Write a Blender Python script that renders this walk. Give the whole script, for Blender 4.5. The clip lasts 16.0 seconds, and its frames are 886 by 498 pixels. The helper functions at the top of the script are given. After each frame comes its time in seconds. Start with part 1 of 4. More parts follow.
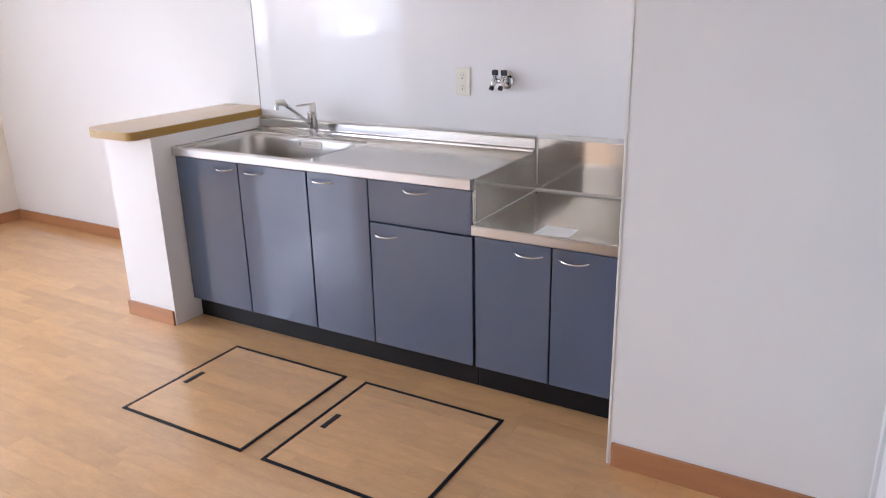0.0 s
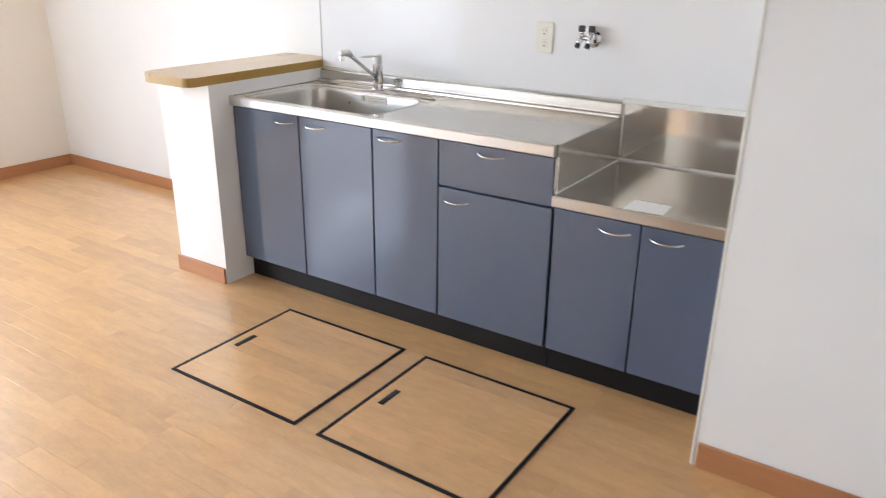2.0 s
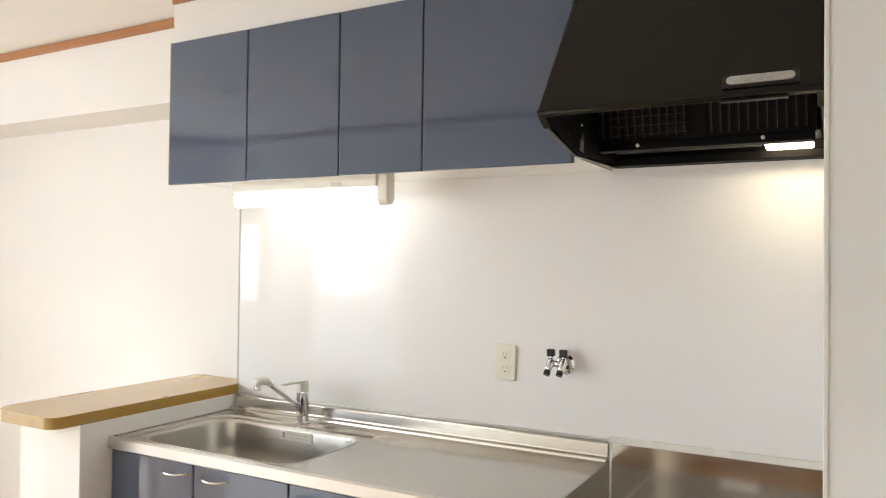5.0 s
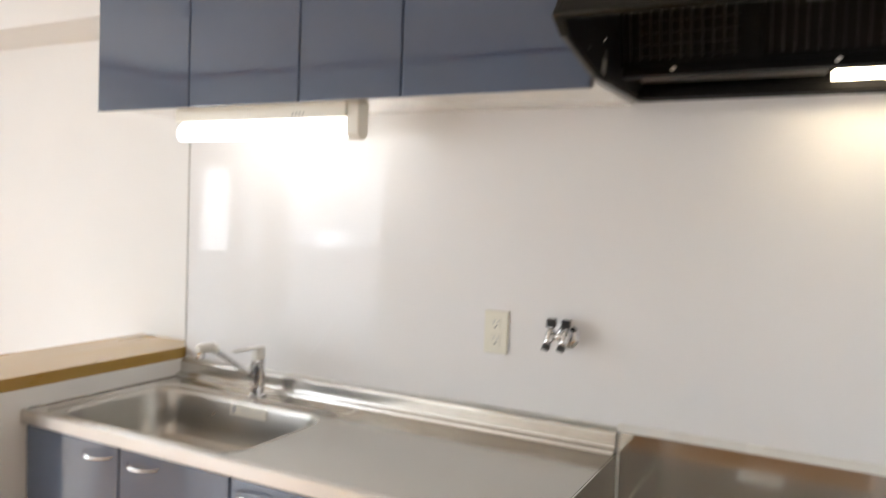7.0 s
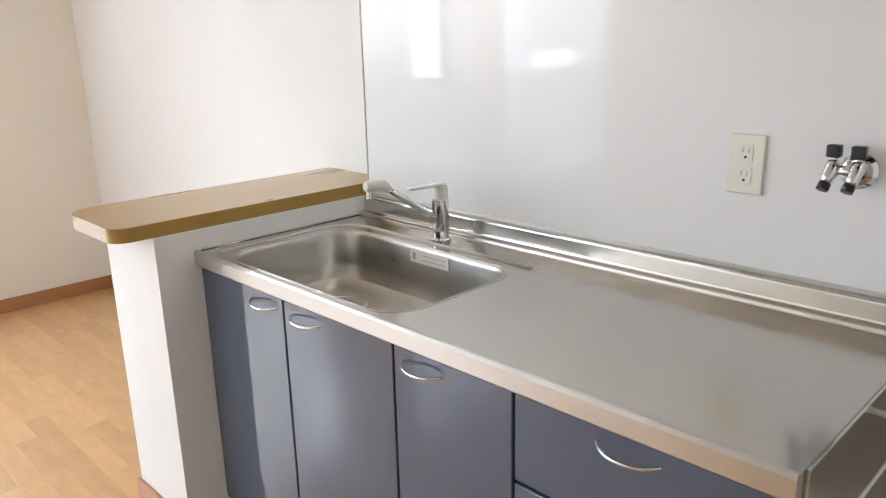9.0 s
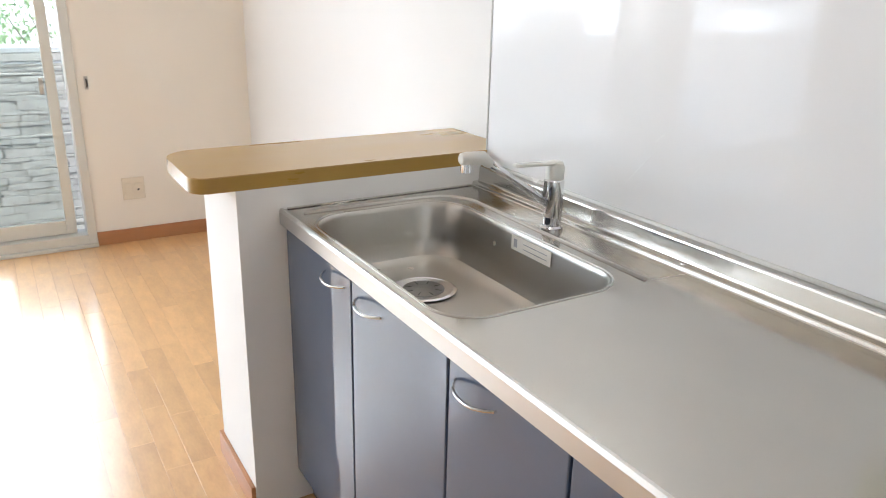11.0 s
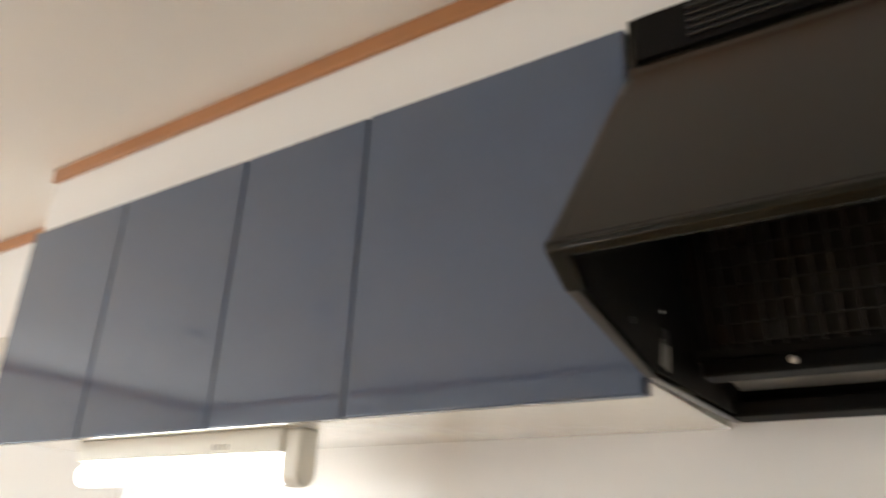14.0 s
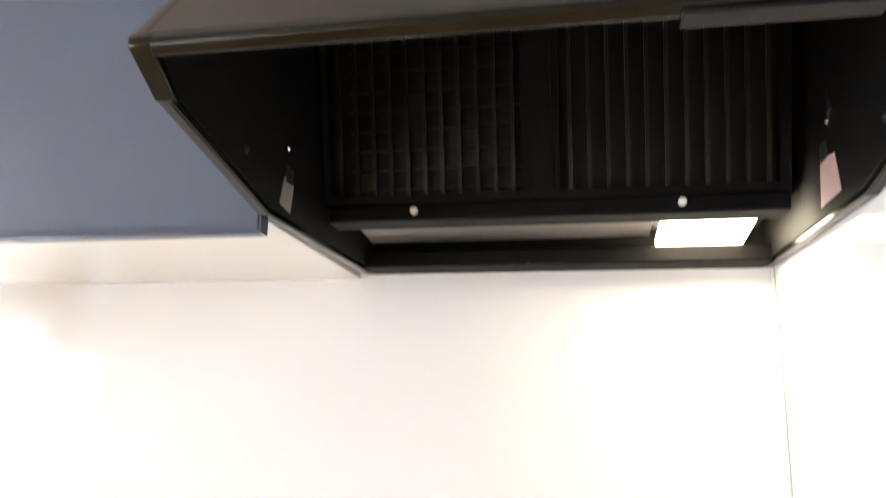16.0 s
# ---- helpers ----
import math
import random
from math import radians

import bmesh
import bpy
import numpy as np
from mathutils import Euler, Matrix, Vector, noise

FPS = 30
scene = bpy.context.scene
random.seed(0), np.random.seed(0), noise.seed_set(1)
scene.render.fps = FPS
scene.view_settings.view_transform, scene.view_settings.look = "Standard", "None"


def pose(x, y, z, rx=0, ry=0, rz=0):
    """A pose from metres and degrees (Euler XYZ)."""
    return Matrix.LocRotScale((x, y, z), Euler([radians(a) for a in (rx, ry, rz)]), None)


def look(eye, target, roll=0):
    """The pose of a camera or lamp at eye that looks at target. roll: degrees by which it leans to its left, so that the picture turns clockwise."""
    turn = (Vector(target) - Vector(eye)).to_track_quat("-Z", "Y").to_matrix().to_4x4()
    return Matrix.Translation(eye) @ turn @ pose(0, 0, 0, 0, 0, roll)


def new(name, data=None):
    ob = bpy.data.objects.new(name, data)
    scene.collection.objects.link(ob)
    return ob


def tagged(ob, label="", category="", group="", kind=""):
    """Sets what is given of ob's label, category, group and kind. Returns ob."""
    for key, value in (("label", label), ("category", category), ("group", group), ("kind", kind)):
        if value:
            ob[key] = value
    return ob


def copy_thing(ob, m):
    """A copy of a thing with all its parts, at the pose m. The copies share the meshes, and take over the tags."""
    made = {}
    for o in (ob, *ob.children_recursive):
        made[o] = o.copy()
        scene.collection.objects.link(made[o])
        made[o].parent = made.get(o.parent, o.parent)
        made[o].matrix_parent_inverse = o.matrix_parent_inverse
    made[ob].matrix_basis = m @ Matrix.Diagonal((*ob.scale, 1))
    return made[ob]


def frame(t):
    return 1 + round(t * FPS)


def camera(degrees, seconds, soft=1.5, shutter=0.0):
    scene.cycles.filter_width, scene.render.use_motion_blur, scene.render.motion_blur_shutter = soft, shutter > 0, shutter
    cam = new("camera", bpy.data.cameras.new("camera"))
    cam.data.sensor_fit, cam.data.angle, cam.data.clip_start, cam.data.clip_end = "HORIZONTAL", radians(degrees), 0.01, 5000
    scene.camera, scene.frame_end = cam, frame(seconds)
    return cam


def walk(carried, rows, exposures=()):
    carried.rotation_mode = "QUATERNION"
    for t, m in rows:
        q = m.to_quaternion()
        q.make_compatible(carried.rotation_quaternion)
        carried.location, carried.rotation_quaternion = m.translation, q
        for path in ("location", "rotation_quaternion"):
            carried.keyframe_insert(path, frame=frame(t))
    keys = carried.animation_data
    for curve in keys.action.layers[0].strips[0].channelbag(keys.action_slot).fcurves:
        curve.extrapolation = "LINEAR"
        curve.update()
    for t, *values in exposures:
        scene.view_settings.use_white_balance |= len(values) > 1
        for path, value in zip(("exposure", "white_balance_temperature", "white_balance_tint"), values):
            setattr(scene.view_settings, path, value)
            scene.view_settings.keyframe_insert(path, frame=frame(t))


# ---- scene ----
cam = camera(61.4, 16.0, soft=0.95, shutter=0.55)
PATH = [
    (0, (2.779, -2.91, 1.467), (1.82, -1.274, 0.831), -1.2),
    (0.5, (2.774, -2.907, 1.448), (1.837, -1.282, 0.754), 0.2),
    (1, (2.753, -2.896, 1.439), (1.817, -1.299, 0.679), 1.4),
    (1.5, (2.668, -2.914, 1.43), (1.74, -1.313, 0.671), 1.2),
    (2, (2.563, -2.797, 1.419), (1.537, -1.243, 0.69), 0.7),
    (2.5, (2.465, -2.629, 1.414), (1.39, -1.103, 0.695), 1.8),
    (3, (2.434, -2.529, 1.425), (1.425, -0.935, 0.76), 1.8),
    (3.5, (2.332, -2.487, 1.39), (1.338, -0.801, 0.975), 0.7),
    (4, (2.218, -2.477, 1.407), (1.279, -0.726, 1.18), 0.9),
    (4.5, (2.194, -2.443, 1.427), (1.252, -0.679, 1.385), 1.2),
    (4.7, (2.213, -2.381, 1.459), (1.24, -0.634, 1.491), 0.6),
    (6.8, (2.056, -1.944, 1.436), (1.166, -0.153, 1.423), 2.6),
    (7, (2.02, -1.919, 1.443), (1.092, -0.149, 1.354), 2.1),
    (7.5, (1.969, -1.847, 1.391), (0.886, -0.196, 1.074), 1.4),
    (8, (1.949, -1.702, 1.392), (0.681, -0.212, 0.977), 0.1),
    (10.3, (1.672, -1.283, 1.365), (0.223, -0.065, 0.719), 0.1),
    (10.5, (1.679, -1.246, 1.366), (0.174, -0.093, 0.73), 1.7),
    (11, (1.703, -1.175, 1.369), (0.089, -0.195, 0.709), 1.4),
    (11.5, (1.71, -1.17, 1.369), (0.077, -0.208, 0.73), 3.5),
    (12, (1.738, -1.205, 1.434), (0.065, -0.152, 1.134), 2.6),
    (12.5, (1.765, -1.236, 1.51), (0.088, -0.151, 1.605), 2.8),
    (13, (1.774, -1.243, 1.545), (0.162, -0.125, 1.936), 3.2),
    (13.2, (1.779, -1.238, 1.546), (0.213, -0.098, 2.042), 4.5),
    (13.5, (1.801, -1.245, 1.543), (0.403, 0.03, 2.191), 4.9),
    (13.8, (1.825, -1.238, 1.536), (0.629, 0.176, 2.292), 4.7),
    (14, (1.842, -1.225, 1.542), (0.784, 0.295, 2.299), 2.6),
    (14.5, (1.873, -1.205, 1.534), (1.135, 0.507, 2.259), 1.1),
    (15, (1.898, -1.189, 1.532), (1.394, 0.619, 2.223), 2.0),
    (15.5, (1.896, -1.155, 1.534), (1.518, 0.707, 2.158), 2.3),
    (16, (1.895, -1.12, 1.531), (1.527, 0.796, 1.971), 1.1),
]
EXPOSURES = [(0.0, 0.62, 5600, 19), (0.5, 0.73, 5650, 17), (1.5, 0.84, 5750, 13), (2.5, 0.89, 5770, 9), (3.0, 0.88, 5900, 8), (4.0, 0.80, 6500, 8),
             (4.7, 0.75, 6380, 8), (7.0, 0.56, 6250, 11), (8.0, 0.55, 6000, 11), (10.5, 0.70, 5850, 9), (11.5, 0.73, 5800, 9), (12.5, 0.53, 6050, 9),
             (13.5, 0.46, 6400, 8), (14.0, 0.62, 6450, 8), (14.5, 1.05, 6350, 9), (15.5, 1.46, 6050, 11), (16.0, 1.50, 6000, 10)]
walk(cam, [(t, look(eye, target, roll)) for t, eye, target, roll in PATH], EXPOSURES)

# ---- world and sun ----
world = bpy.data.worlds.new("sky")
scene.world = world
world.use_nodes = True
wn = world.node_tree
sky = wn.nodes.new("ShaderNodeTexSky")
sky.sky_type = "NISHITA"
sky.sun_disc = False
sky.sun_elevation, sky.sun_rotation = radians(45), radians(160)
wn.nodes["Background"].inputs["Strength"].default_value = 0.15
wn.links.new(sky.outputs["Color"], wn.nodes["Background"].inputs["Color"])
sun = new("sun", bpy.data.lights.new("sun", "SUN"))
sun.data.energy, sun.data.angle, sun.data.color = 5.0, radians(0.6), (1.0, 0.95, 0.88)
sun.matrix_world = look((2.2, -6.0, 6.4), (0, 0, 0))


def window_light(name, y0, y1, z0, z1, glow):
    """An added area lamp that stands in for daylight in a tall window opening of the west wall; glow: its radiance."""
    lamp = new(name, bpy.data.lights.new(name, "AREA"))
    lamp.data.shape, lamp.data.size, lamp.data.size_y = "RECTANGLE", y1 - y0, z1 - z0
    lamp.data.energy, lamp.data.color = glow * math.pi * (y1 - y0) * (z1 - z0), (0.90, 0.95, 1.0)
    y, z = (y0 + y1) / 2, (z0 + z1) / 2
    lamp.matrix_world = look((-2.56, y, z), (0.0, y, z))
    return lamp


# Uneven strengths shape the window reflections in the panel and light the east side.
for y0, y1, z0, z1, glow in ((-2.00, -1.22, 1.08, 1.98, 4.4), (-2.56, -2.01, 1.08, 1.98, 1.2), (-2.87, -2.57, 1.08, 1.76, 9.0), (-2.87, -1.22, 0.36, 1.07, 1.2),
                             (-2.60, -1.22, 0.12, 0.35, 2.0), (-2.87, -2.61, 0.12, 0.35, 3.6), (-4.72, -4.05, 1.08, 1.26, 13.0), (-4.72, -4.05, 1.27, 1.98, 4.4),
                             (-5.28, -4.73, 1.08, 1.98, 5.6), (-4.04, -3.68, 1.08, 1.98, 6.4), (-5.28, -3.68, 0.12, 1.07, 3.2)):
    window_light("sky_stand_in", y0, y1, z0, z1, glow)


# ---- materials ----
def material(name, color, rough=0.5, metal=0.0, spread=0.06, scale=6.0, stretch=(1, 1, 1), bump=0.02, fine=180.0,
             coat=0.0, per_object=0.0, rough_spread=0.08, spec=0.5, grain=0.15, coat_rough=0.035):
    """A surface with variation of colour and gloss at a large and a fine scale, and a fine relief."""
    m = bpy.data.materials.new(name)
    m.use_nodes = True
    n, l = m.node_tree.nodes, m.node_tree.links
    b = n["Principled BSDF"]
    b.inputs["Metallic"].default_value = metal
    b.inputs["Coat Weight"].default_value = coat
    b.inputs["Coat Roughness"].default_value = coat_rough
    b.inputs["Specular IOR Level"].default_value = spec
    pos = n.new("ShaderNodeNewGeometry")
    place = n.new("ShaderNodeMapping")
    place.inputs["Scale"].default_value = stretch
    l.new(pos.outputs["Position"], place.inputs["Vector"])
    info = n.new("ShaderNodeObjectInfo")
    chance = n.new("ShaderNodeMath")
    chance.operation = "MULTIPLY_ADD"
    chance.inputs[1].default_value = 0.5
    half = n.new("ShaderNodeMath")
    half.operation = "MULTIPLY"
    half.inputs[1].default_value = 0.5
    l.new(pos.outputs["Random Per Island"], half.inputs[0])
    l.new(info.outputs["Random"], chance.inputs[0])
    l.new(half.outputs["Value"], chance.inputs[2])
    vec = place.outputs["Vector"]
    if per_object:
        far = n.new("ShaderNodeVectorMath")
        far.operation = "SCALE"
        far.inputs[0].default_value = (37, 23, 11)
        l.new(chance.outputs["Value"], far.inputs["Scale"])
        add = n.new("ShaderNodeVectorMath")
        l.new(vec, add.inputs[0])
        l.new(far.outputs["Vector"], add.inputs[1])
        vec = add.outputs["Vector"]
    big, small = n.new("ShaderNodeTexNoise"), n.new("ShaderNodeTexNoise")
    big.inputs["Scale"].default_value, big.inputs["Detail"].default_value = scale, 4
    small.inputs["Scale"].default_value, small.inputs["Detail"].default_value = fine, 3
    for tex in (big, small):
        l.new(vec, tex.inputs["Vector"])
    mixed = n.new("ShaderNodeMath")
    mixed.operation = "MULTIPLY_ADD"
    mixed.inputs[1].default_value = grain
    l.new(small.outputs["Fac"], mixed.inputs[0])
    l.new(big.outputs["Fac"], mixed.inputs[2])
    ramp = n.new("ShaderNodeMapRange")
    ramp.inputs["From Min"].default_value, ramp.inputs["From Max"].default_value = 0.175 + grain / 2, 0.825 + grain / 2
    ramp.inputs["To Min"].default_value, ramp.inputs["To Max"].default_value = 1 - spread, 1 + spread
    l.new(mixed.outputs["Value"], ramp.inputs["Value"])
    value = ramp.outputs["Result"]
    if per_object:
        own = n.new("ShaderNodeMapRange")
        own.inputs["To Min"].default_value, own.inputs["To Max"].default_value = 1 - per_object, 1 + per_object
        l.new(chance.outputs["Value"], own.inputs["Value"])
        times = n.new("ShaderNodeMath")
        times.operation = "MULTIPLY"
        l.new(value, times.inputs[0])
        l.new(own.outputs["Result"], times.inputs[1])
        value = times.outputs["Value"]
    tint = n.new("ShaderNodeVectorMath")
    tint.operation = "SCALE"
    tint.inputs[0].default_value = color
    l.new(value, tint.inputs["Scale"])
    l.new(tint.outputs["Vector"], b.inputs["Base Color"])
    gloss = n.new("ShaderNodeMapRange")
    gloss.inputs["From Min"].default_value, gloss.inputs["From Max"].default_value = 0.3, 0.7
    gloss.inputs["To Min"].default_value = max(0.02, rough - rough_spread / 2)
    gloss.inputs["To Max"].default_value = rough + rough_spread / 2
    l.new(big.outputs["Fac"], gloss.inputs["Value"])
    l.new(gloss.outputs["Result"], b.inputs["Roughness"])
    if bump:
        relief = n.new("ShaderNodeBump")
        relief.inputs["Strength"].default_value, relief.inputs["Distance"].default_value = 0.6, bump * 0.02
        l.new(small.outputs["Fac"], relief.inputs["Height"])
        l.new(relief.outputs["Normal"], b.inputs["Normal"])
    return m


def glowing(name, color, strength, base=(0.9, 0.9, 0.88)):
    m = bpy.data.materials.new(name)
    m.use_nodes = True
    b = m.node_tree.nodes["Principled BSDF"]
    b.inputs["Base Color"].default_value = (*base, 1)
    b.inputs["Emission Color"].default_value = (*color, 1)
    b.inputs["Emission Strength"].default_value = strength
    return m


def pane_glass(name):
    m = bpy.data.materials.new(name)
    m.use_nodes = True
    n, l = m.node_tree.nodes, m.node_tree.links
    clear, shine, mix, fres = (n.new("ShaderNodeBsdf" + k) if k[0] in "TG" else n.new("ShaderNode" + k)
                               for k in ("Transparent", "Glossy", "MixShader", "Fresnel"))
    clear.inputs["Color"].default_value = (0.93, 0.96, 0.95, 1)
    shine.inputs["Roughness"].default_value = 0.01
    fres.inputs["IOR"].default_value = 1.45
    l.new(fres.outputs["Fac"], mix.inputs["Fac"])
    l.new(clear.outputs[0], mix.inputs[1])
    l.new(shine.outputs[0], mix.inputs[2])
    l.new(mix.outputs[0], n["Material Output"].inputs["Surface"])
    return m


WALLPAPER = material("wallpaper", (0.86, 0.845, 0.82), 0.75, spread=0.025, scale=2.0, fine=420, bump=0.03)
# The white paper, with warm light off the floor put into its colour.
WARM_LIT_PAPER = material("warm_lit_wallpaper", (0.90, 0.84, 0.745), 0.75, spread=0.025, scale=2.0, fine=420, bump=0.03)
CEILING = material("ceiling_paper", (0.86, 0.85, 0.825), 0.8, spread=0.02, scale=2.0, fine=380, bump=0.03)
PANEL = material("glossy_panel", (0.85, 0.832, 0.820), 0.035, spread=0.012, scale=1.5, fine=5, bump=0.004, rough_spread=0.02, spec=0.2)
OAK = material("floor_plank", (0.68, 0.400, 0.168), 0.42, spread=0.13, scale=9, stretch=(1.0, 3.0, 3.0), fine=48, bump=0.0,
               per_object=0.13, coat=1.0, coat_rough=0.17, grain=0.45)
OAK.node_tree.nodes["Principled BSDF"].inputs["Coat IOR"].default_value = 1.72
JOINT = material("floor_joint", (0.55, 0.33, 0.15), 0.5)
TRIM = material("brown_trim", (0.44, 0.20, 0.085), 0.4, spread=0.12, scale=3, stretch=(1, 9, 9), fine=30, bump=0.01)
TRIM_Y = material("brown_trim_along", (0.44, 0.20, 0.085), 0.4, spread=0.12, scale=3, stretch=(9, 1, 9), fine=30, bump=0.01)
BOARD = material("counter_board", (0.47, 0.30, 0.098), 0.3, spread=0.05, scale=1.6, stretch=(5, 1, 5), fine=40, bump=0.0, coat=0.45, coat_rough=0.15, grain=0.0)
BAND = material("board_edge", (0.41, 0.248, 0.05), 0.3, spread=0.05, scale=4, stretch=(6, 1, 6), fine=40, bump=0.0, coat=0.3)
BLUE = material("blue_grey_front", (0.082, 0.111, 0.173), 0.4, spread=0.03, scale=9, fine=90, bump=0.0, coat=1.0, spec=0.05, grain=0.5, coat_rough=0.035)
BLUE.node_tree.nodes["Principled BSDF"].inputs["Coat IOR"].default_value = 1.65
BLUE_EDGE = material("blue_grey_edge", (0.055, 0.06, 0.085), 0.3, spread=0.05)
CARCASS = material("cabinet_carcass", (0.88, 0.83, 0.73), 0.1, spread=0.02, spec=0.9, coat=1.0)
KICK = material("black_kickboard", (0.009, 0.009, 0.010), 0.4, spread=0.2, spec=0.22)
STEEL = material("brushed_steel", (0.57, 0.555, 0.53), 0.33, 1.0, spread=0.02, scale=5, fine=60, bump=0.0)
STEEL_LIP = material("upstand_steel", (0.60, 0.585, 0.55), 0.2, 1.0, spread=0.03, scale=5, fine=60, bump=0.0)
STEEL_DULL = material("worktop_steel", (0.57, 0.55, 0.505), 0.16, 1.0, spread=0.05, scale=6, fine=240, bump=0.0, rough_spread=0.11)
STEEL_BOWL = material("sink_steel", (0.54, 0.52, 0.48), 0.31, 1.0, spread=0.03, scale=5, fine=240, bump=0.004)
STEEL_UP = material("upright_steel", (0.65, 0.635, 0.60), 0.11, 1.0, spread=0.03, scale=4, fine=60, bump=0.0)
CHROME = material("chrome", (0.72, 0.72, 0.73), 0.08, 1.0, spread=0.02, bump=0.0, rough_spread=0.03)
SATIN = material("satin_handle", (0.66, 0.65, 0.62), 0.25, 1.0, spread=0.02, bump=0.0)
BEIGE = material("beige_plastic", (0.77, 0.69, 0.56), 0.4, spread=0.02, bump=0.004)
# Base colour raised above plain plastic in place of tube glow and label gloss.
CAP = material("brightened_plastic", (0.92, 0.89, 0.80), 0.35, spread=0.015, bump=0.003)
IVORY = material("ivory_plastic", (0.82, 0.788, 0.675), 0.35, spread=0.02, bump=0.004)
OFFWHITE = material("white_plastic", (0.80, 0.78, 0.72), 0.3, spread=0.02, bump=0.004)
BLACK = material("black_plastic", (0.012, 0.012, 0.012), 0.4, spread=0.15)
HOOD = material("hood_enamel", (0.0092, 0.0076, 0.0040), 0.16, spread=0.05, scale=3, fine=400, bump=0.006, spec=0.31)
HOOD_IN = material("hood_inside", (0.004, 0.0034, 0.003), 0.6, spread=0.2, scale=8, spec=0.15)
SLAT = material("filter_slat", (0.0095, 0.0088, 0.008), 0.4, 0.0, spread=0.2, scale=20, spec=0.4)
PAPER = material("paper_sheet", (0.82, 0.82, 0.80), 0.6, spread=0.03)
PRINT = material("grey_print", (0.45, 0.45, 0.46), 0.6)
PINKISH = material("pink_label", (0.62, 0.42, 0.38), 0.5, spread=0.1, scale=20)
GREYPLATE = material("grey_plate", (0.30, 0.28, 0.25), 0.4, 0.3, spread=0.06)
# Pale sealant; on the steel trims the colour imitates the panel mirrored in them.
SEAL_SHEEN = material("sealant_and_trim_sheen", (0.76, 0.745, 0.70), 0.25, 0.0, spread=0.03)
TAB = material("dark_grey_tab", (0.010, 0.010, 0.010), 0.5, spec=0.15)
GREASE = material("greasy_mesh", (0.006, 0.004, 0.0028), 0.5, spread=0.5, scale=14, fine=300, spec=0.25)
LAMP_PLATE = material("satin_lamp_plate", (0.36, 0.335, 0.30), 0.32, 0.9, spread=0.05)
ALU = material("window_aluminium", (0.70, 0.685, 0.62), 0.35, 0.1, spread=0.03)
PALEVENT = material("pale_vent", (0.70, 0.65, 0.58), 0.5, spread=0.04)
VENT = material("yellowed_cover", (0.80, 0.70, 0.45), 0.5, spread=0.04)
GREYVENT = material("grey_vent", (0.50, 0.48, 0.44), 0.5, spread=0.05)
WHITE = material("white_paint", (0.80, 0.80, 0.80), 0.4, spread=0.015)
STONE = material("ledge_stone", (0.40, 0.385, 0.36), 0.8, spread=0.18, scale=14, fine=80, bump=0.2, per_object=0.17)
MORTAR = material("stone_mortar", (0.36, 0.345, 0.32), 0.9, spread=0.2)
COPING = material("pale_coping", (0.55, 0.56, 0.57), 0.6, spread=0.06)
SOIL = material("gravel_ground", (0.45, 0.45, 0.40), 0.9, spread=0.2, scale=10, fine=60, bump=0.4)
BARK = material("bark", (0.24, 0.20, 0.15), 0.9, spread=0.3, scale=12, bump=0.4)
LEAF = material("leaf", (0.42, 0.54, 0.28), 0.5, spread=0.4, scale=3, fine=9)
STRAINER = material("dark_strainer", (0.26, 0.25, 0.235), 0.35, 0.8, spread=0.1)
SCUFF = material("pale_scuff", (0.88, 0.87, 0.85), 0.6)
LAMP_ON = glowing("lit_tube", (1.0, 0.97, 0.93), 3.6)
BULB_ON = glowing("lit_lens", (1.0, 0.82, 0.55), 11.0)
# Emission for the backdrop sheet that stands in for the sky.
SKY_GLOW = glowing("backdrop_glow", (0.95, 0.98, 1.0), 4.4)
GLASS = pane_glass("window_glass")


# ---- mesh helpers ----
def round_edges(bm, edges, width, seg):
    """Bevels edges; the new narrow faces are shaded smooth, the flat faces stay flat."""
    for f in bmesh.ops.bevel(bm, geom=edges, offset=width, segments=seg, profile=0.5, affect="EDGES")["faces"]:
        f.smooth = True


def box(bm, x0, x1, y0, y1, z0, z1, bevel=0.0, seg=2):
    made = bmesh.ops.create_cube(bm, size=1)["verts"]
    bmesh.ops.scale(bm, vec=(x1 - x0, y1 - y0, z1 - z0), verts=made)
    bmesh.ops.translate(bm, vec=((x0 + x1) / 2, (y0 + y1) / 2, (z0 + z1) / 2), verts=made)
    if bevel:
        round_edges(bm, list({e for v in made for e in v.link_edges}), bevel, seg)
    return bm


def boxed(*size, bevel=0.0, seg=2):
    return box(bmesh.new(), *size, bevel=bevel, seg=seg)


def prism(bm, ring, axis, a, b, bevel=0.0, seg=2):
    """A polygon (two coordinates a point, in the order x y z without the axis) drawn out along the axis from a to b."""
    def at(p, h):
        return {"x": (h, p[0], p[1]), "y": (p[0], h, p[1]), "z": (p[0], p[1], h)}[axis]
    low, high = [bm.verts.new(at(p, a)) for p in ring], [bm.verts.new(at(p, b)) for p in ring]
    faces = [bm.faces.new(low[::-1]), bm.faces.new(high)]
    for i in range(len(ring)):
        j = (i + 1) % len(ring)
        faces.append(bm.faces.new((low[i], low[j], high[j], high[i])))
    bmesh.ops.recalc_face_normals(bm, faces=faces)
    if bevel:
        round_edges(bm, list({e for f in faces for e in f.edges}), bevel, seg)
    return bm


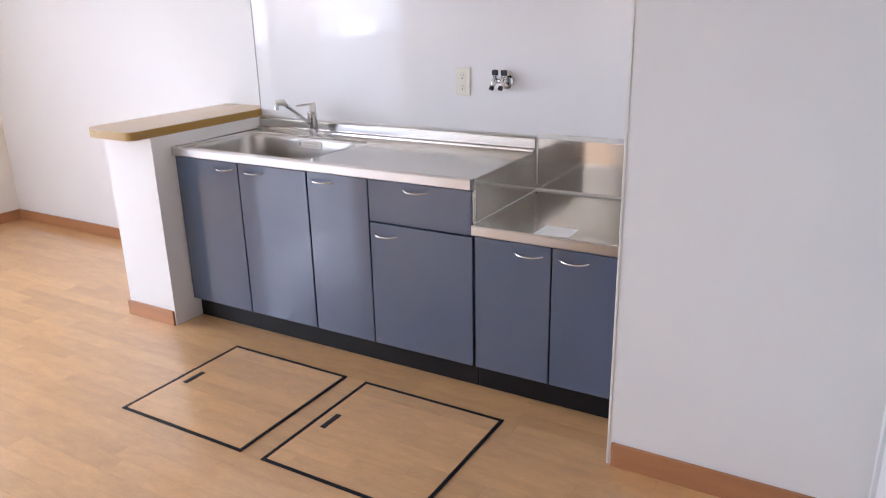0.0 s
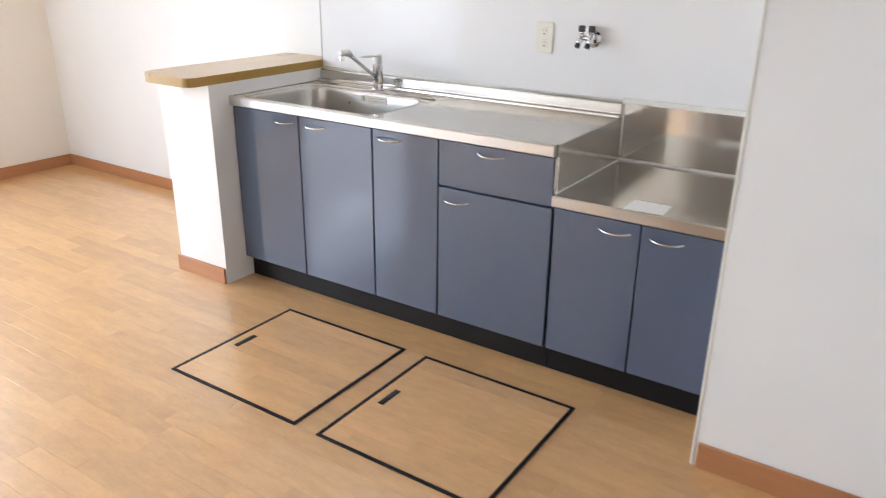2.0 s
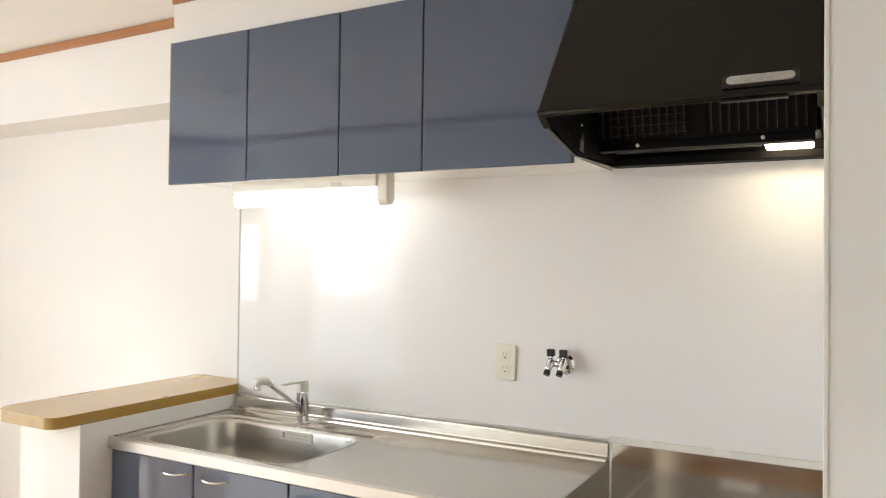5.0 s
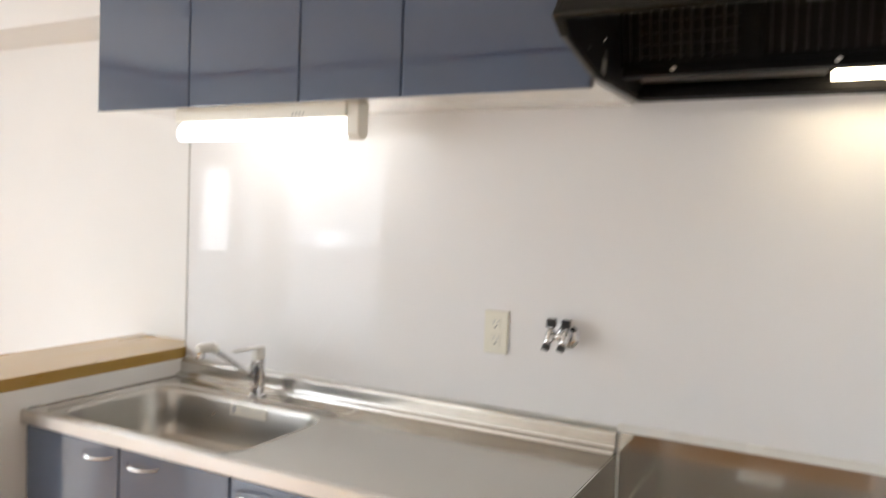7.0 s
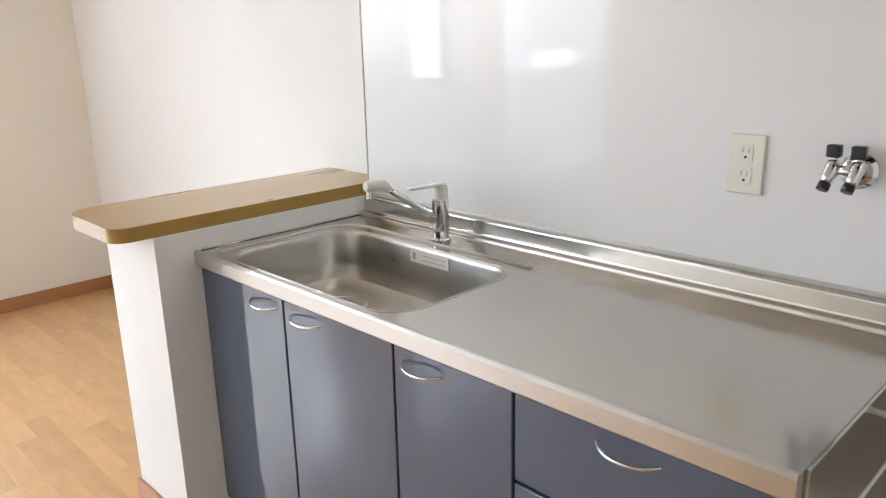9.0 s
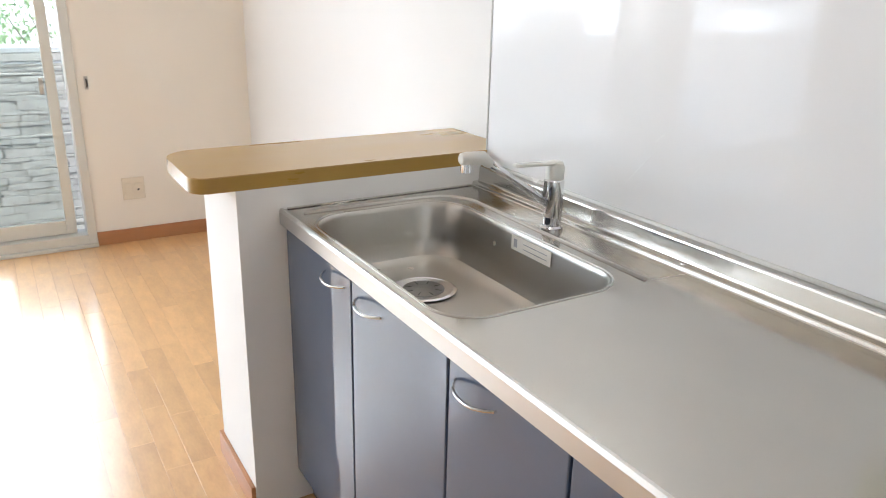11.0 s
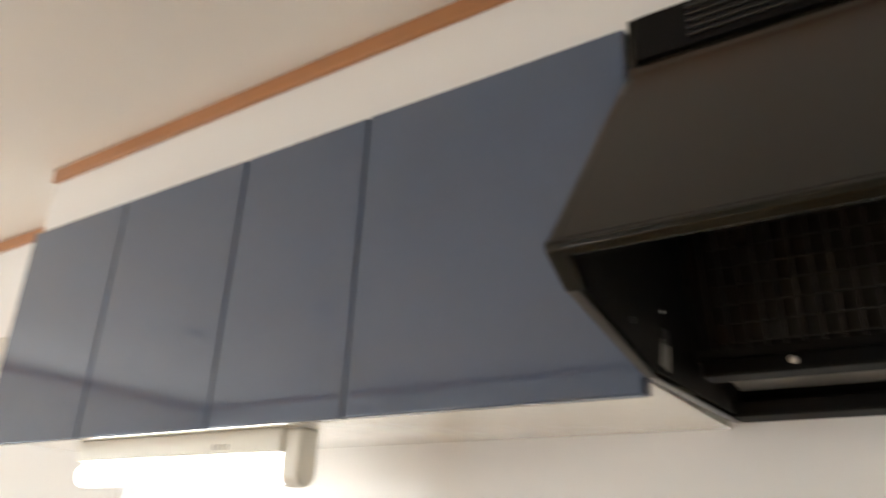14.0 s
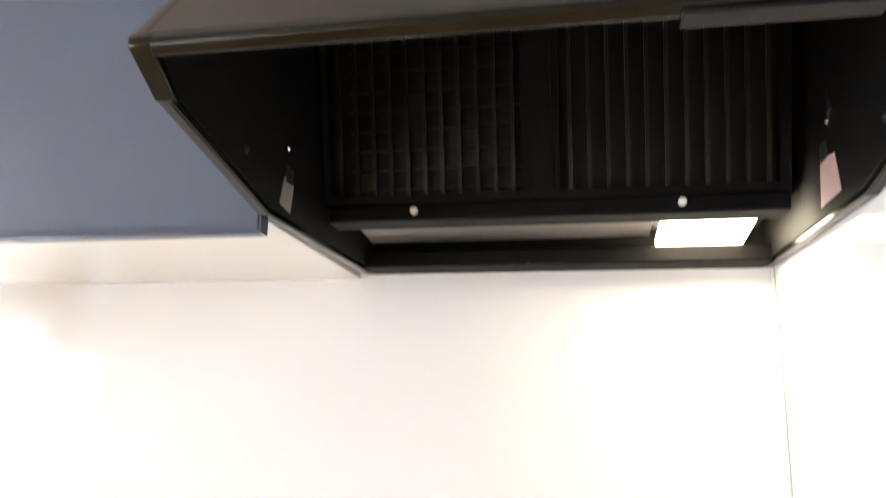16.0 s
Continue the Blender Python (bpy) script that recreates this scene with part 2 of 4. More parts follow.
def rounded(x0, x1, y0, y1, r, seg=8):
    """The corners, counter-clockwise, of a rectangle with round corners; r: one radius or four, from the lower left."""
    rs = r if isinstance(r, (tuple, list)) else (r,) * 4
    ring = []
    for (cx, cy, sx, sy, a0), rad in zip(((x0, y0, 1, 1, 180), (x1, y0, -1, 1, 270), (x1, y1, -1, -1, 0), (x0, y1, 1, -1, 90)), rs):
        for k in range(seg + 1 if rad else 1):
            a = radians(a0 + 90 * k / seg)
            ring.append((cx + sx * rad + rad * math.cos(a), cy + sy * rad + rad * math.sin(a)))
    return ring


def tube(bm, points, r, seg=10):
    """A round bar along points; r: one radius or one a point."""
    pts = [Vector(p) for p in points]
    rs = r if isinstance(r, (tuple, list)) else [r] * len(pts)
    rings, side = [], None
    for i, p in enumerate(pts):
        way = (pts[min(i + 1, len(pts) - 1)] - pts[max(i - 1, 0)]).normalized()
        if side is None:
            side = way.orthogonal().normalized()
        side = (side - way * side.dot(way)).normalized()
        up = way.cross(side)
        rings.append([bm.verts.new(p + rs[i] * (math.cos(a) * side + math.sin(a) * up)) for a in (2 * math.pi * k / seg for k in range(seg))])
    faces = [bm.faces.new(rings[0][::-1]), bm.faces.new(rings[-1])]
    for a, b in zip(rings, rings[1:]):
        for k in range(seg):
            faces.append(bm.faces.new((a[k], a[(k + 1) % seg], b[(k + 1) % seg], b[k])))
            faces[-1].smooth = True
    bmesh.ops.recalc_face_normals(bm, faces=faces)
    return bm


def lathe(bm, profile, m, seg=24):
    """Rings of (radius, height) round the z axis of m."""
    rings = [[bm.verts.new(m @ Vector((r * math.cos(a), r * math.sin(a), h))) for a in (2 * math.pi * k / seg for k in range(seg))] for r, h in profile]
    faces = [bm.faces.new(rings[0][::-1]), bm.faces.new(rings[-1])]
    for a, b in zip(rings, rings[1:]):
        for k in range(seg):
            faces.append(bm.faces.new((a[k], a[(k + 1) % seg], b[(k + 1) % seg], b[k])))
    bmesh.ops.recalc_face_normals(bm, faces=faces)
    return bm


def mesh_of(name, bm, mat, smooth=True):
    data = bpy.data.meshes.new(name)
    shaded = any(f.smooth for f in bm.faces)
    bm.to_mesh(data)
    bm.free()
    data.materials.append(mat)
    if smooth and not shaded:
        data.polygons.foreach_set("use_smooth", [True] * len(data.polygons))
        data.set_sharp_from_angle(angle=radians(28))
    return data


def part(name, bm, mat, parent=None, label="", smooth=True):
    ob = new(name, mesh_of(name, bm, mat, smooth))
    if parent is not None:
        ob.parent = parent
    return tagged(ob, label) if label else ob


def thing(name, label, category, group="", kind="", at=(0, 0, 0)):
    ob = new(name)
    ob.empty_display_size = 0.1
    ob.location = at
    return tagged(ob, label, category, group, kind)


def structure(name, bm, mat, label, category="wall"):
    return tagged(part(name, bm, mat), label, category, kind="structure")


# ---- shell of the flat ----
WEST, EAST, CEIL, SIDE, WING, NORTH = -2.554, 2.925, 2.433, 2.167, -0.82, 0.088
W1, W2 = (-2.92, -0.79), (-5.35, -3.6)
SILL, HEAD = 0.02, 2.045

bm = bmesh.new()
box(bm, WEST - 0.15, 0.0, NORTH, 0.24, -0.02, CEIL + 0.1)
box(bm, 0.0, SIDE, 0.0, 0.24, -0.02, CEIL + 0.1)
structure("wall_north", bm, WALLPAPER, "white textured wallpaper on the kitchen wall")
structure("wall_wing", boxed(SIDE, EAST + 0.15, WING, 0.24, -0.02, CEIL + 0.1), WALLPAPER, "white papered wall beside the stove recess")
bm = bmesh.new()
for y0, y1, z0, z1 in ((W1[1], NORTH, -0.02, CEIL + 0.1), (W2[1], W1[0], -0.02, CEIL + 0.1), (-5.75, W2[0], -0.02, CEIL + 0.1),
                       (W1[0], W1[1], HEAD, CEIL + 0.1), (W2[0], W2[1], HEAD, CEIL + 0.1), (W1[0], W1[1], -0.3, SILL), (W2[0], W2[1], -0.3, SILL)):
    box(bm, WEST - 0.15, WEST, y0, y1, z0, z1)
structure("wall_west", bm, WARM_LIT_PAPER, "papered wall tinted for warm bounced light, with two tall sliding windows")
bm = bmesh.new()
box(bm, EAST, EAST + 0.15, -3.55, WING, -0.02, CEIL + 0.1)
structure("wall_east", bm, WALLPAPER, "white papered wall beside the door")
# Two unseen walls, added to close the space behind the walker.
structure("wall_south", boxed(1.0, EAST, -3.55, -3.40, -0.02, CEIL + 0.1), WALLPAPER, "plain unseen wall added behind the walker")
structure("wall_return", boxed(1.0, 1.12, -3.40, -2.95, -0.02, CEIL + 0.1), WALLPAPER, "short unseen wall added by the wide opening")
bm = bmesh.new()
box(bm, WEST, 1.0, -3.07, -2.95, 1.98, CEIL + 0.1)
box(bm, WEST, WEST + 0.32, -3.07, -2.95, -0.02, 1.98)
structure("wall_lintel", bm, WALLPAPER, "white papered wall over the wide opening to the next room")
structure("wall_end", boxed(WEST - 0.15, 1.15, -5.75, -5.6, -0.02, CEIL + 0.1), WALLPAPER, "white papered end wall of the next room")
# Unseen wall, added to close the side of the next room.
structure("wall_inner", boxed(1.0, 1.15, -5.6, -3.55, -0.02, CEIL + 0.1), WALLPAPER, "plain unseen wall added to close the next room")
structure("ceiling", boxed(WEST - 0.15, EAST + 0.15, -5.75, 0.24, CEIL + 0.0, CEIL + 0.08), CEILING, "flat off-white papered ceiling", "ceiling")
structure("wall_beam", boxed(WEST, 0.0, -0.168, NORTH, 2.09, CEIL), WALLPAPER, "white papered beam box under the ceiling")
structure("wall_soffit", boxed(0.0, SIDE, -0.362, 0.0, 2.249, CEIL), WALLPAPER, "white papered filler over the wall cabinets")

PL = -0.318
# brown crown trim and skirting
def strip(name, x0, x1, y0, y1, z0, z1, along, label, category):
    structure(name, boxed(x0, x1, y0, y1, z0, z1, bevel=0.002), TRIM if along == "x" else TRIM_Y, label, category)


for x0, x1, y0, y1, along in ((WEST, -0.004, -0.180, -0.168, "x"), (0.0, SIDE, -0.374, -0.362, "x"), (WEST, WEST + 0.012, -2.95, -0.180, "y"),
                              (WEST + 0.012, 1.0, -2.95, -2.938, "x"), (SIDE, EAST, WING - 0.012, WING, "x"), (EAST - 0.012, EAST, -3.4, WING - 0.012, "y"),
                              (SIDE - 0.012, SIDE, WING, -0.374, "y")):
    strip("trim", x0, x1, y0, y1, CEIL - 0.040, CEIL - 0.002, along, "brown wooden crown trim along the ceiling", "trim")
for x0, x1, y0, y1, along in ((WEST + 0.012, PL - 0.012, NORTH - 0.012, NORTH, "x"), (WEST, WEST + 0.012, W1[1], NORTH, "y"), (WEST, WEST + 0.012, -2.95, W1[0], "y"),
                              (SIDE + 0.012, EAST - 0.012, WING - 0.012, WING, "x"), (EAST - 0.012, EAST, -0.875, WING, "y"),
                              (1.12, EAST, -3.4, -3.388, "x")):
    strip("baseboard", x0, x1, y0, y1, 0.0, 0.085 if x1 > SIDE else 0.075, along, "brown wood-grain baseboard along the white wall", "baseboard")

# half-height partition with its skirting
structure("wall_partition", boxed(PL, 0.0, -0.715, NORTH, -0.02, 0.907), WALLPAPER, "half-height white papered partition beside the sink")
for x0, x1, y0, y1, along in ((PL - 0.012, -0.006, -0.727, -0.715, "x"), (PL - 0.012, PL, -0.715, NORTH - 0.012, "y")):
    strip("baseboard", x0, x1, y0, y1, 0.0, 0.075, along, "brown wood-grain baseboard round the partition foot", "baseboard")

# glossy kitchen panel on the wall and in the recess
panel = thing("kitchen_panel", "glossy white splash panel behind sink and stove", "wall panel", kind="structure")
part("sheet", boxed(0.0, SIDE - 0.004, -0.004, 0.0, 0.60, 2.2), PANEL, panel)
part("side_sheet", boxed(SIDE - 0.004, SIDE, WING + 0.016, -0.004, 0.0, 2.2), PANEL, panel)
part("edge_strip", boxed(-0.006, 0.0, -0.006, 0.0, 0.905, 1.74, bevel=0.001), GREYVENT, panel)
part("corner_strip", boxed(SIDE - 0.0045, SIDE + 0.0045, WING - 0.003, WING + 0.010, 0.0, CEIL - 0.035, bevel=0.002), OFFWHITE, panel)
part("seam_strip", boxed(SIDE - 0.010, SIDE - 0.004, -0.010, -0.004, 0.92, 1.76, bevel=0.002), OFFWHITE, panel)
part("scuff", prism(bmesh.new(), [(0.536, 0.967), (0.581, 1.018), (0.622, 1.066), (0.579, 1.020)], "y", -0.0044, -0.0039), SCUFF, panel)
part("scuff", prism(bmesh.new(), [(0.612, 1.076), (0.627, 1.088), (0.640, 1.102), (0.625, 1.090)], "y", -0.0044, -0.0039), SCUFF, panel)


# ---- windows of the west wall ----
def sliding_window(name, y0, y1, label, shift):
    w = thing(name, label, "window", kind="structure")
    f = part("window_frame", boxed(WEST - 0.12, WEST + 0.012, y1 - 0.045, y1, SILL, HEAD, bevel=0.004), ALU, w)
    for nm, a in (("jamb", (y0, y0 + 0.045, SILL, HEAD)), ("head", (y0 + 0.045, y1 - 0.045, HEAD - 0.05, HEAD)), ("sill", (y0 + 0.045, y1 - 0.045, SILL, SILL + 0.05))):
        part(nm, boxed(WEST - 0.12, WEST + 0.012, *a, bevel=0.004), ALU, f)
    part("threshold", boxed(WEST - 0.02, WEST + 0.03, y0, y1, 0.0, SILL, bevel=0.004), ALU, w)
    mid = (y0 + y1) / 2
    for x, a, b in ((WEST - 0.05, mid - 0.03, y1 - 0.045 - shift), (WEST - 0.095, y0 + 0.05, mid + 0.03)):
        s = part("sash", boxed(x - 0.016, x + 0.016, a, a + 0.05, SILL + 0.055, HEAD - 0.055, bevel=0.003), ALU, w)
        for y2, y3, z2, z3 in ((b - 0.05, b, SILL + 0.055, HEAD - 0.055), (a + 0.05, b - 0.05, SILL + 0.055, SILL + 0.13), (a + 0.05, b - 0.05, HEAD - 0.10, HEAD - 0.055)):
            part("rail", boxed(x - 0.016, x + 0.016, y2, y3, z2, z3, bevel=0.003), ALU, s)
        g = part("pane", boxed(x - 0.003, x + 0.003, a + 0.045, b - 0.045, SILL + 0.125, HEAD - 0.095), GLASS, s)
        g.visible_shadow = False
    part("latch", boxed(WEST - 0.034, WEST - 0.018, y1 - 0.125 - shift, y1 - 0.105 - shift, 0.82, 0.90, bevel=0.003), GREYVENT, w)
    return w


sliding_window("window_1", *W1, "tall sliding glass door with pale aluminium sashes, slightly open", 0.045)
sliding_window("window_2", *W2, "tall sliding glass door of the next room", 0.0)

rail = thing("curtain_rail", "pale metal curtain rail over the glass door", "curtain rail")
part("track", boxed(WEST + 0.055, WEST + 0.075, -2.93, -0.69, 2.075, 2.10, bevel=0.003), ALU, rail)
for y in (-0.77, -1.80, -2.86):
    part("bracket", boxed(WEST, WEST + 0.08, y - 0.012, y + 0.012, 2.099, 2.115, bevel=0.002), ALU, rail)
part("end_cap", boxed(WEST + 0.052, WEST + 0.078, -0.69, -0.676, 2.071, 2.104, bevel=0.003), OFFWHITE, rail)

# door casing and leaf on the east wall
d = thing("door_1", "white flush door in a white casing, closed", "door", kind="structure")
part("casing", boxed(EAST - 0.022, EAST, -0.935, -0.875, 0.0, 2.06, bevel=0.003), WHITE, d)
part("casing", boxed(EAST - 0.022, EAST, -1.79, -1.73, 0.0, 2.06, bevel=0.003), WHITE, d)
part("casing", boxed(EAST - 0.022, EAST, -1.73, -0.935, 2.0, 2.06, bevel=0.003), WHITE, d)
part("leaf", boxed(EAST - 0.010, EAST, -1.73, -0.935, 0.008, 2.0, bevel=0.002), WHITE, d)


# ---- small fittings on the west wall and the ceiling ----
def wall_plate(name, y0, y1, z0, z1, depth, mat, label, category, lines=0):
    o = thing(name, label, category)
    p = part("plate", boxed(WEST, WEST + depth, y0, y1, z0, z1, bevel=min(0.004, depth / 3)), mat, o)
    for k in range(lines):
        z = z0 + (z1 - z0) * (k + 1) / (lines + 1)
        part("slot", boxed(WEST + depth - 0.001, WEST + depth + 0.001, y0 + 0.015, y1 - 0.015, z - 0.003, z + 0.003), GREYVENT, p)
    return o


o = wall_plate("wall_outlet", -0.637, -0.523, 0.238, 0.360, 0.009, BEIGE, "beige double socket plate low on the window wall", "outlet")
part("insert", boxed(WEST + 0.008, WEST + 0.012, -0.624, -0.586, 0.268, 0.330, bevel=0.002), BEIGE, o)
part("insert", boxed(WEST + 0.008, WEST + 0.012, -0.574, -0.536, 0.268, 0.330, bevel=0.002), BEIGE, o)
part("jack", lathe(bmesh.new(), [(0.006, 0), (0.006, 0.0035)], pose(WEST + 0.010, -0.556, 0.292, 0, 90, 0), 12), BLACK, o)
wall_plate("vent_cover", -0.576, -0.367, 1.832, 2.016, 0.02, VENT, "yellowed square vent cover high on the wall", "vent", 0)
o = thing("round_vent", "grey round air vent high on the wall", "vent")
part("flange", lathe(bmesh.new(), [(0.058, 0), (0.058, 0.006), (0.05, 0.014), (0.03, 0.018)], pose(WEST, -0.244, 1.931, 0, 90, 0), 28), PALEVENT, o)
part("cap", lathe(bmesh.new(), [(0.034, 0.018), (0.034, 0.024), (0.028, 0.028)], pose(WEST, -0.244, 1.931, 0, 90, 0), 24), PALEVENT, o)
wall_plate("wall_box", -0.512, -0.432, 2.237, 2.352, 0.03, PALEVENT, "small grey-beige box under the ceiling", "junction box", 0)
o = thing("curtain_hook", "small dark metal curtain hook beside the glass door", "hook")
part("plate", boxed(WEST, WEST + 0.005, -0.755, -0.737, 0.838, 0.904, bevel=0.002), GREYVENT, o)
part("hook", tube(bmesh.new(), [(WEST + 0.004, -0.746, 0.889), (WEST + 0.03, -0.746, 0.882), (WEST + 0.034, -0.746, 0.864), (WEST + 0.026, -0.746, 0.852)], 0.004, 8), BLACK, o)
o = thing("ceiling_rosette", "round plastic ceiling rosette for a pendant lamp", "rosette", "ceiling rosettes", at=(-0.95, -1.62, CEIL))
part("base", lathe(bmesh.new(), [(0.045, 0), (0.045, -0.008), (0.036, -0.022), (0.03, -0.024)], Matrix(), 24), GREYVENT, o)
part("socket", lathe(bmesh.new(), [(0.02, -0.024), (0.02, -0.030)], Matrix(), 16), BLACK, o)
copy_thing(o, pose(-0.2, -1.64, CEIL))


# ---- base cabinets ----
FRONT = -0.598


def handle(parent, x, z, width=0.112):
    pts = []
    for k in range(13):
        u = k / 12 * 2 - 1
        pts.append((x + u * width / 2, FRONT - 0.003 - 0.025 * (1 - abs(u) ** 2.6), z - 0.004 * (1 - u * u)))
    bm = bmesh.new()
    rings = []
    for k, p in enumerate(pts):
        h = 0.0024
        rings.append([bm.verts.new((p[0], p[1] + dy, p[2] + dz)) for dy, dz in ((-0.002, -h), (-0.003, 0), (-0.002, h), (0.002, h), (0.003, 0), (0.002, -h))])
    for a, b in zip(rings, rings[1:]):
        for k in range(6):
            bm.faces.new((a[k], a[(k + 1) % 6], b[(k + 1) % 6], b[k]))
    bm.faces.new(rings[0]), bm.faces.new(rings[-1][::-1])
    bmesh.ops.recalc_face_normals(bm, faces=bm.faces[:])
    part("handle", bm, SATIN, parent, "satin metal bow handle")


def front(name, owner, x0, x1, z0, z1, grip=None):
    f = part(name, boxed(x0 + 0.003, x1 - 0.003, FRONT, FRONT + 0.019, z0 + 0.0015, z1 - 0.0015, bevel=0.0025), BLUE, owner)
    if grip:
        handle(f, *grip)
    return f


def carcass(owner, x0, x1, top):
    part("side_panel", boxed(x0, x0 + 0.018, FRONT + 0.022, -0.006, 0.10, top), BLUE_EDGE, owner)
    part("side_panel", boxed(x1 - 0.018, x1, FRONT + 0.022, -0.006, 0.10, top), BLUE_EDGE, owner)
    part("bottom_panel", boxed(x0 + 0.018, x1 - 0.018, FRONT + 0.022, -0.006, 0.10, 0.118), BLUE_EDGE, owner)
    part("back_panel", boxed(x0 + 0.018, x1 - 0.018, -0.012, -0.006, 0.118, top), BLUE_EDGE, owner)
    # Added sheet in the dark edge colour, so the gaps between fronts stay dark.
    part("front_liner", boxed(x0 + 0.018, x1 - 0.018, FRONT + 0.022, FRONT + 0.04, 0.118, top), BLUE_EDGE, owner)


sink_cab = thing("sink_cabinet", "blue-grey glossy sink cabinet with three doors and a drawer", "cabinet", "base cabinets")
carcass(sink_cab, 0.002, 1.552, 0.805)
front("door", sink_cab, 0.003, 0.392, 0.103, 0.808, (0.314, 0.776))
front("door", sink_cab, 0.392, 0.778, 0.103, 0.808, (0.486, 0.776))
front("door", sink_cab, 0.778, 1.086, 0.103, 0.808, (0.863, 0.776))
front("drawer_front", sink_cab, 1.086, 1.551, 0.636, 0.808, (1.309, 0.780))
front("door", sink_cab, 1.086, 1.551, 0.103, 0.632, (1.166, 0.588))
part("kickboard", boxed(0.004, 1.550, -0.556, -0.540, 0.0, 0.1, bevel=0.002), KICK, sink_cab)
part("side_trim", boxed(1.5525, 1.556, FRONT, FRONT + 0.02, 0.69, 0.806), SATIN, sink_cab)

gas_cab = thing("stove_cabinet", "low blue-grey glossy two-door cabinet under the stove top", "cabinet", "base cabinets")
carcass(gas_cab, 1.558, 2.159, 0.64)
front("door", gas_cab, 1.557, 1.862, 0.103, 0.638, (1.776, 0.601))
front("door", gas_cab, 1.862, 2.160, 0.103, 0.638, (1.946, 0.601))
part("kickboard", boxed(1.553, 2.161, -0.556, -0.540, 0.0, 0.1, bevel=0.002), KICK, gas_cab)


# ---- steel worktops ----
TOP = 0.85
EDGE = -0.612
BX0, BX1, BY0, BY1 = 0.095, 0.762, -0.580, -0.190


def worktop_sheet(ring_out, ring_in, z):
    bm = bmesh.new()
    edges = []
    for ring in (ring_out, ring_in):
        vs = [bm.verts.new((x, y, z)) for x, y in ring]
        edges += [bm.edges.new((a, b)) for a, b in zip(vs, vs[1:] + vs[:1])]
    bmesh.ops.triangle_fill(bm, use_beauty=True, use_dissolve=False, edges=edges)
    bmesh.ops.recalc_face_normals(bm, faces=bm.faces[:])
    for f in bm.faces:
        if f.normal.z < 0:
            f.normal_flip()
    return bm


top = thing("sink_worktop", "brushed stainless steel worktop with a sunken sink", "worktop")
bowl_ring = rounded(BX0, BX1, BY0, BY1, (0.10, 0.085, 0.085, 0.10), 10)
part("top_sheet", worktop_sheet([(0.002, EDGE + 0.012), (1.549, EDGE + 0.012), (1.549, -0.055), (0.002, -0.055)], bowl_ring, TOP), STEEL_DULL, top, smooth=False)
# front nosing with a raised bead, drawn out along the counter
prof = [(EDGE + 0.012, TOP), (EDGE + 0.009, TOP + 0.003), (EDGE + 0.004, TOP + 0.0025), (EDGE, TOP - 0.004), (EDGE, TOP - 0.036), (EDGE + 0.004, TOP - 0.04),
        (EDGE + 0.02, TOP - 0.04), (EDGE + 0.02, TOP - 0.004)]
part("nosing", prism(bmesh.new(), prof, "x", 0.001, 1.5495), STEEL, top, smooth=True)
# back upstand: a low step, then a rise with a rolled top
prof = [(-0.055, TOP), (-0.053, TOP + 0.0005), (-0.0515, TOP + 0.0025), (-0.0505, TOP + 0.0085), (-0.049, TOP + 0.0105), (-0.047, TOP + 0.011), (-0.0335, TOP + 0.0115), (-0.0315, TOP + 0.013), (-0.0305, TOP + 0.017),
        (-0.0285, TOP + 0.048), (-0.0275, TOP + 0.0515), (-0.0255, TOP + 0.0535), (-0.022, TOP + 0.0545), (-0.014, TOP + 0.0555), (-0.0045, TOP + 0.0555), (-0.0045, TOP - 0.01), (-0.055, TOP - 0.01)]
part("upstand", prism(bmesh.new(), prof, "x", 0.002, 1.549), STEEL_LIP, top, smooth=False)
part("sealant", tube(bmesh.new(), [(0.003, -0.007, TOP + 0.058), (1.5485, -0.007, TOP + 0.058)], 0.0055, 10), SEAL_SHEEN, top)
part("end_face", boxed(1.5425, 1.549, EDGE + 0.0205, -0.0555, TOP - 0.04, TOP - 0.0008), STEEL_UP, top)
part("end_upstand", boxed(0.001, 0.012, EDGE + 0.02, -0.057, TOP + 0.0005, TOP + 0.003, bevel=0.001), STEEL_DULL, top)
# sink bowl: rings that step down from the rim to the floor
bm = bmesh.new()
rings = []
cx, cy = (BX0 + BX1) / 2, (BY0 + BY1) / 2
for inset, z in ((0.0, TOP), (0.002, TOP - 0.003), (0.004, TOP - 0.012), (0.009, TOP - 0.09), (0.013, TOP - 0.116), (0.021, TOP - 0.135), (0.034, TOP - 0.145), (0.055, TOP - 0.149), (0.08, TOP - 0.150)):
    ring = rounded(BX0 + inset, BX1 - inset, BY0 + inset, BY1 - inset, (0.10, 0.085, 0.085, 0.10), 10)
    rings.append([bm.verts.new((x, y, z)) for x, y in ring])
for a, b in zip(rings, rings[1:]):
    for k in range(len(a)):
        bm.faces.new((a[k], a[(k + 1) % len(a)], b[(k + 1) % len(a)], b[k]))
bm.faces.new(rings[-1])
bmesh.ops.recalc_face_normals(bm, faces=bm.faces[:])
bowl = part("sink_bowl", bm, STEEL_BOWL, top, "deep satin steel sink bowl")
m = pose(0.297, -0.372, TOP - 0.150)
part("drain_ring", lathe(bmesh.new(), [(0.062, 0.0), (0.075, 0.0015), (0.078, 0.004), (0.07, 0.006), (0.062, 0.004)], m, 32), CHROME, bowl)
part("drain_well", lathe(bmesh.new(), [(0.0615, 0.0005), (0.0615, 0.0025), (0.05, 0.0025)], m, 28), BLACK, bowl)
drain = part("drain_cover", lathe(bmesh.new(), [(0.050, 0.0025), (0.049, 0.0048), (0.024, 0.0046), (0.012, 0.0062), (0.006, 0.008)], m, 28), STRAINER, bowl, "dark metal drain strainer")
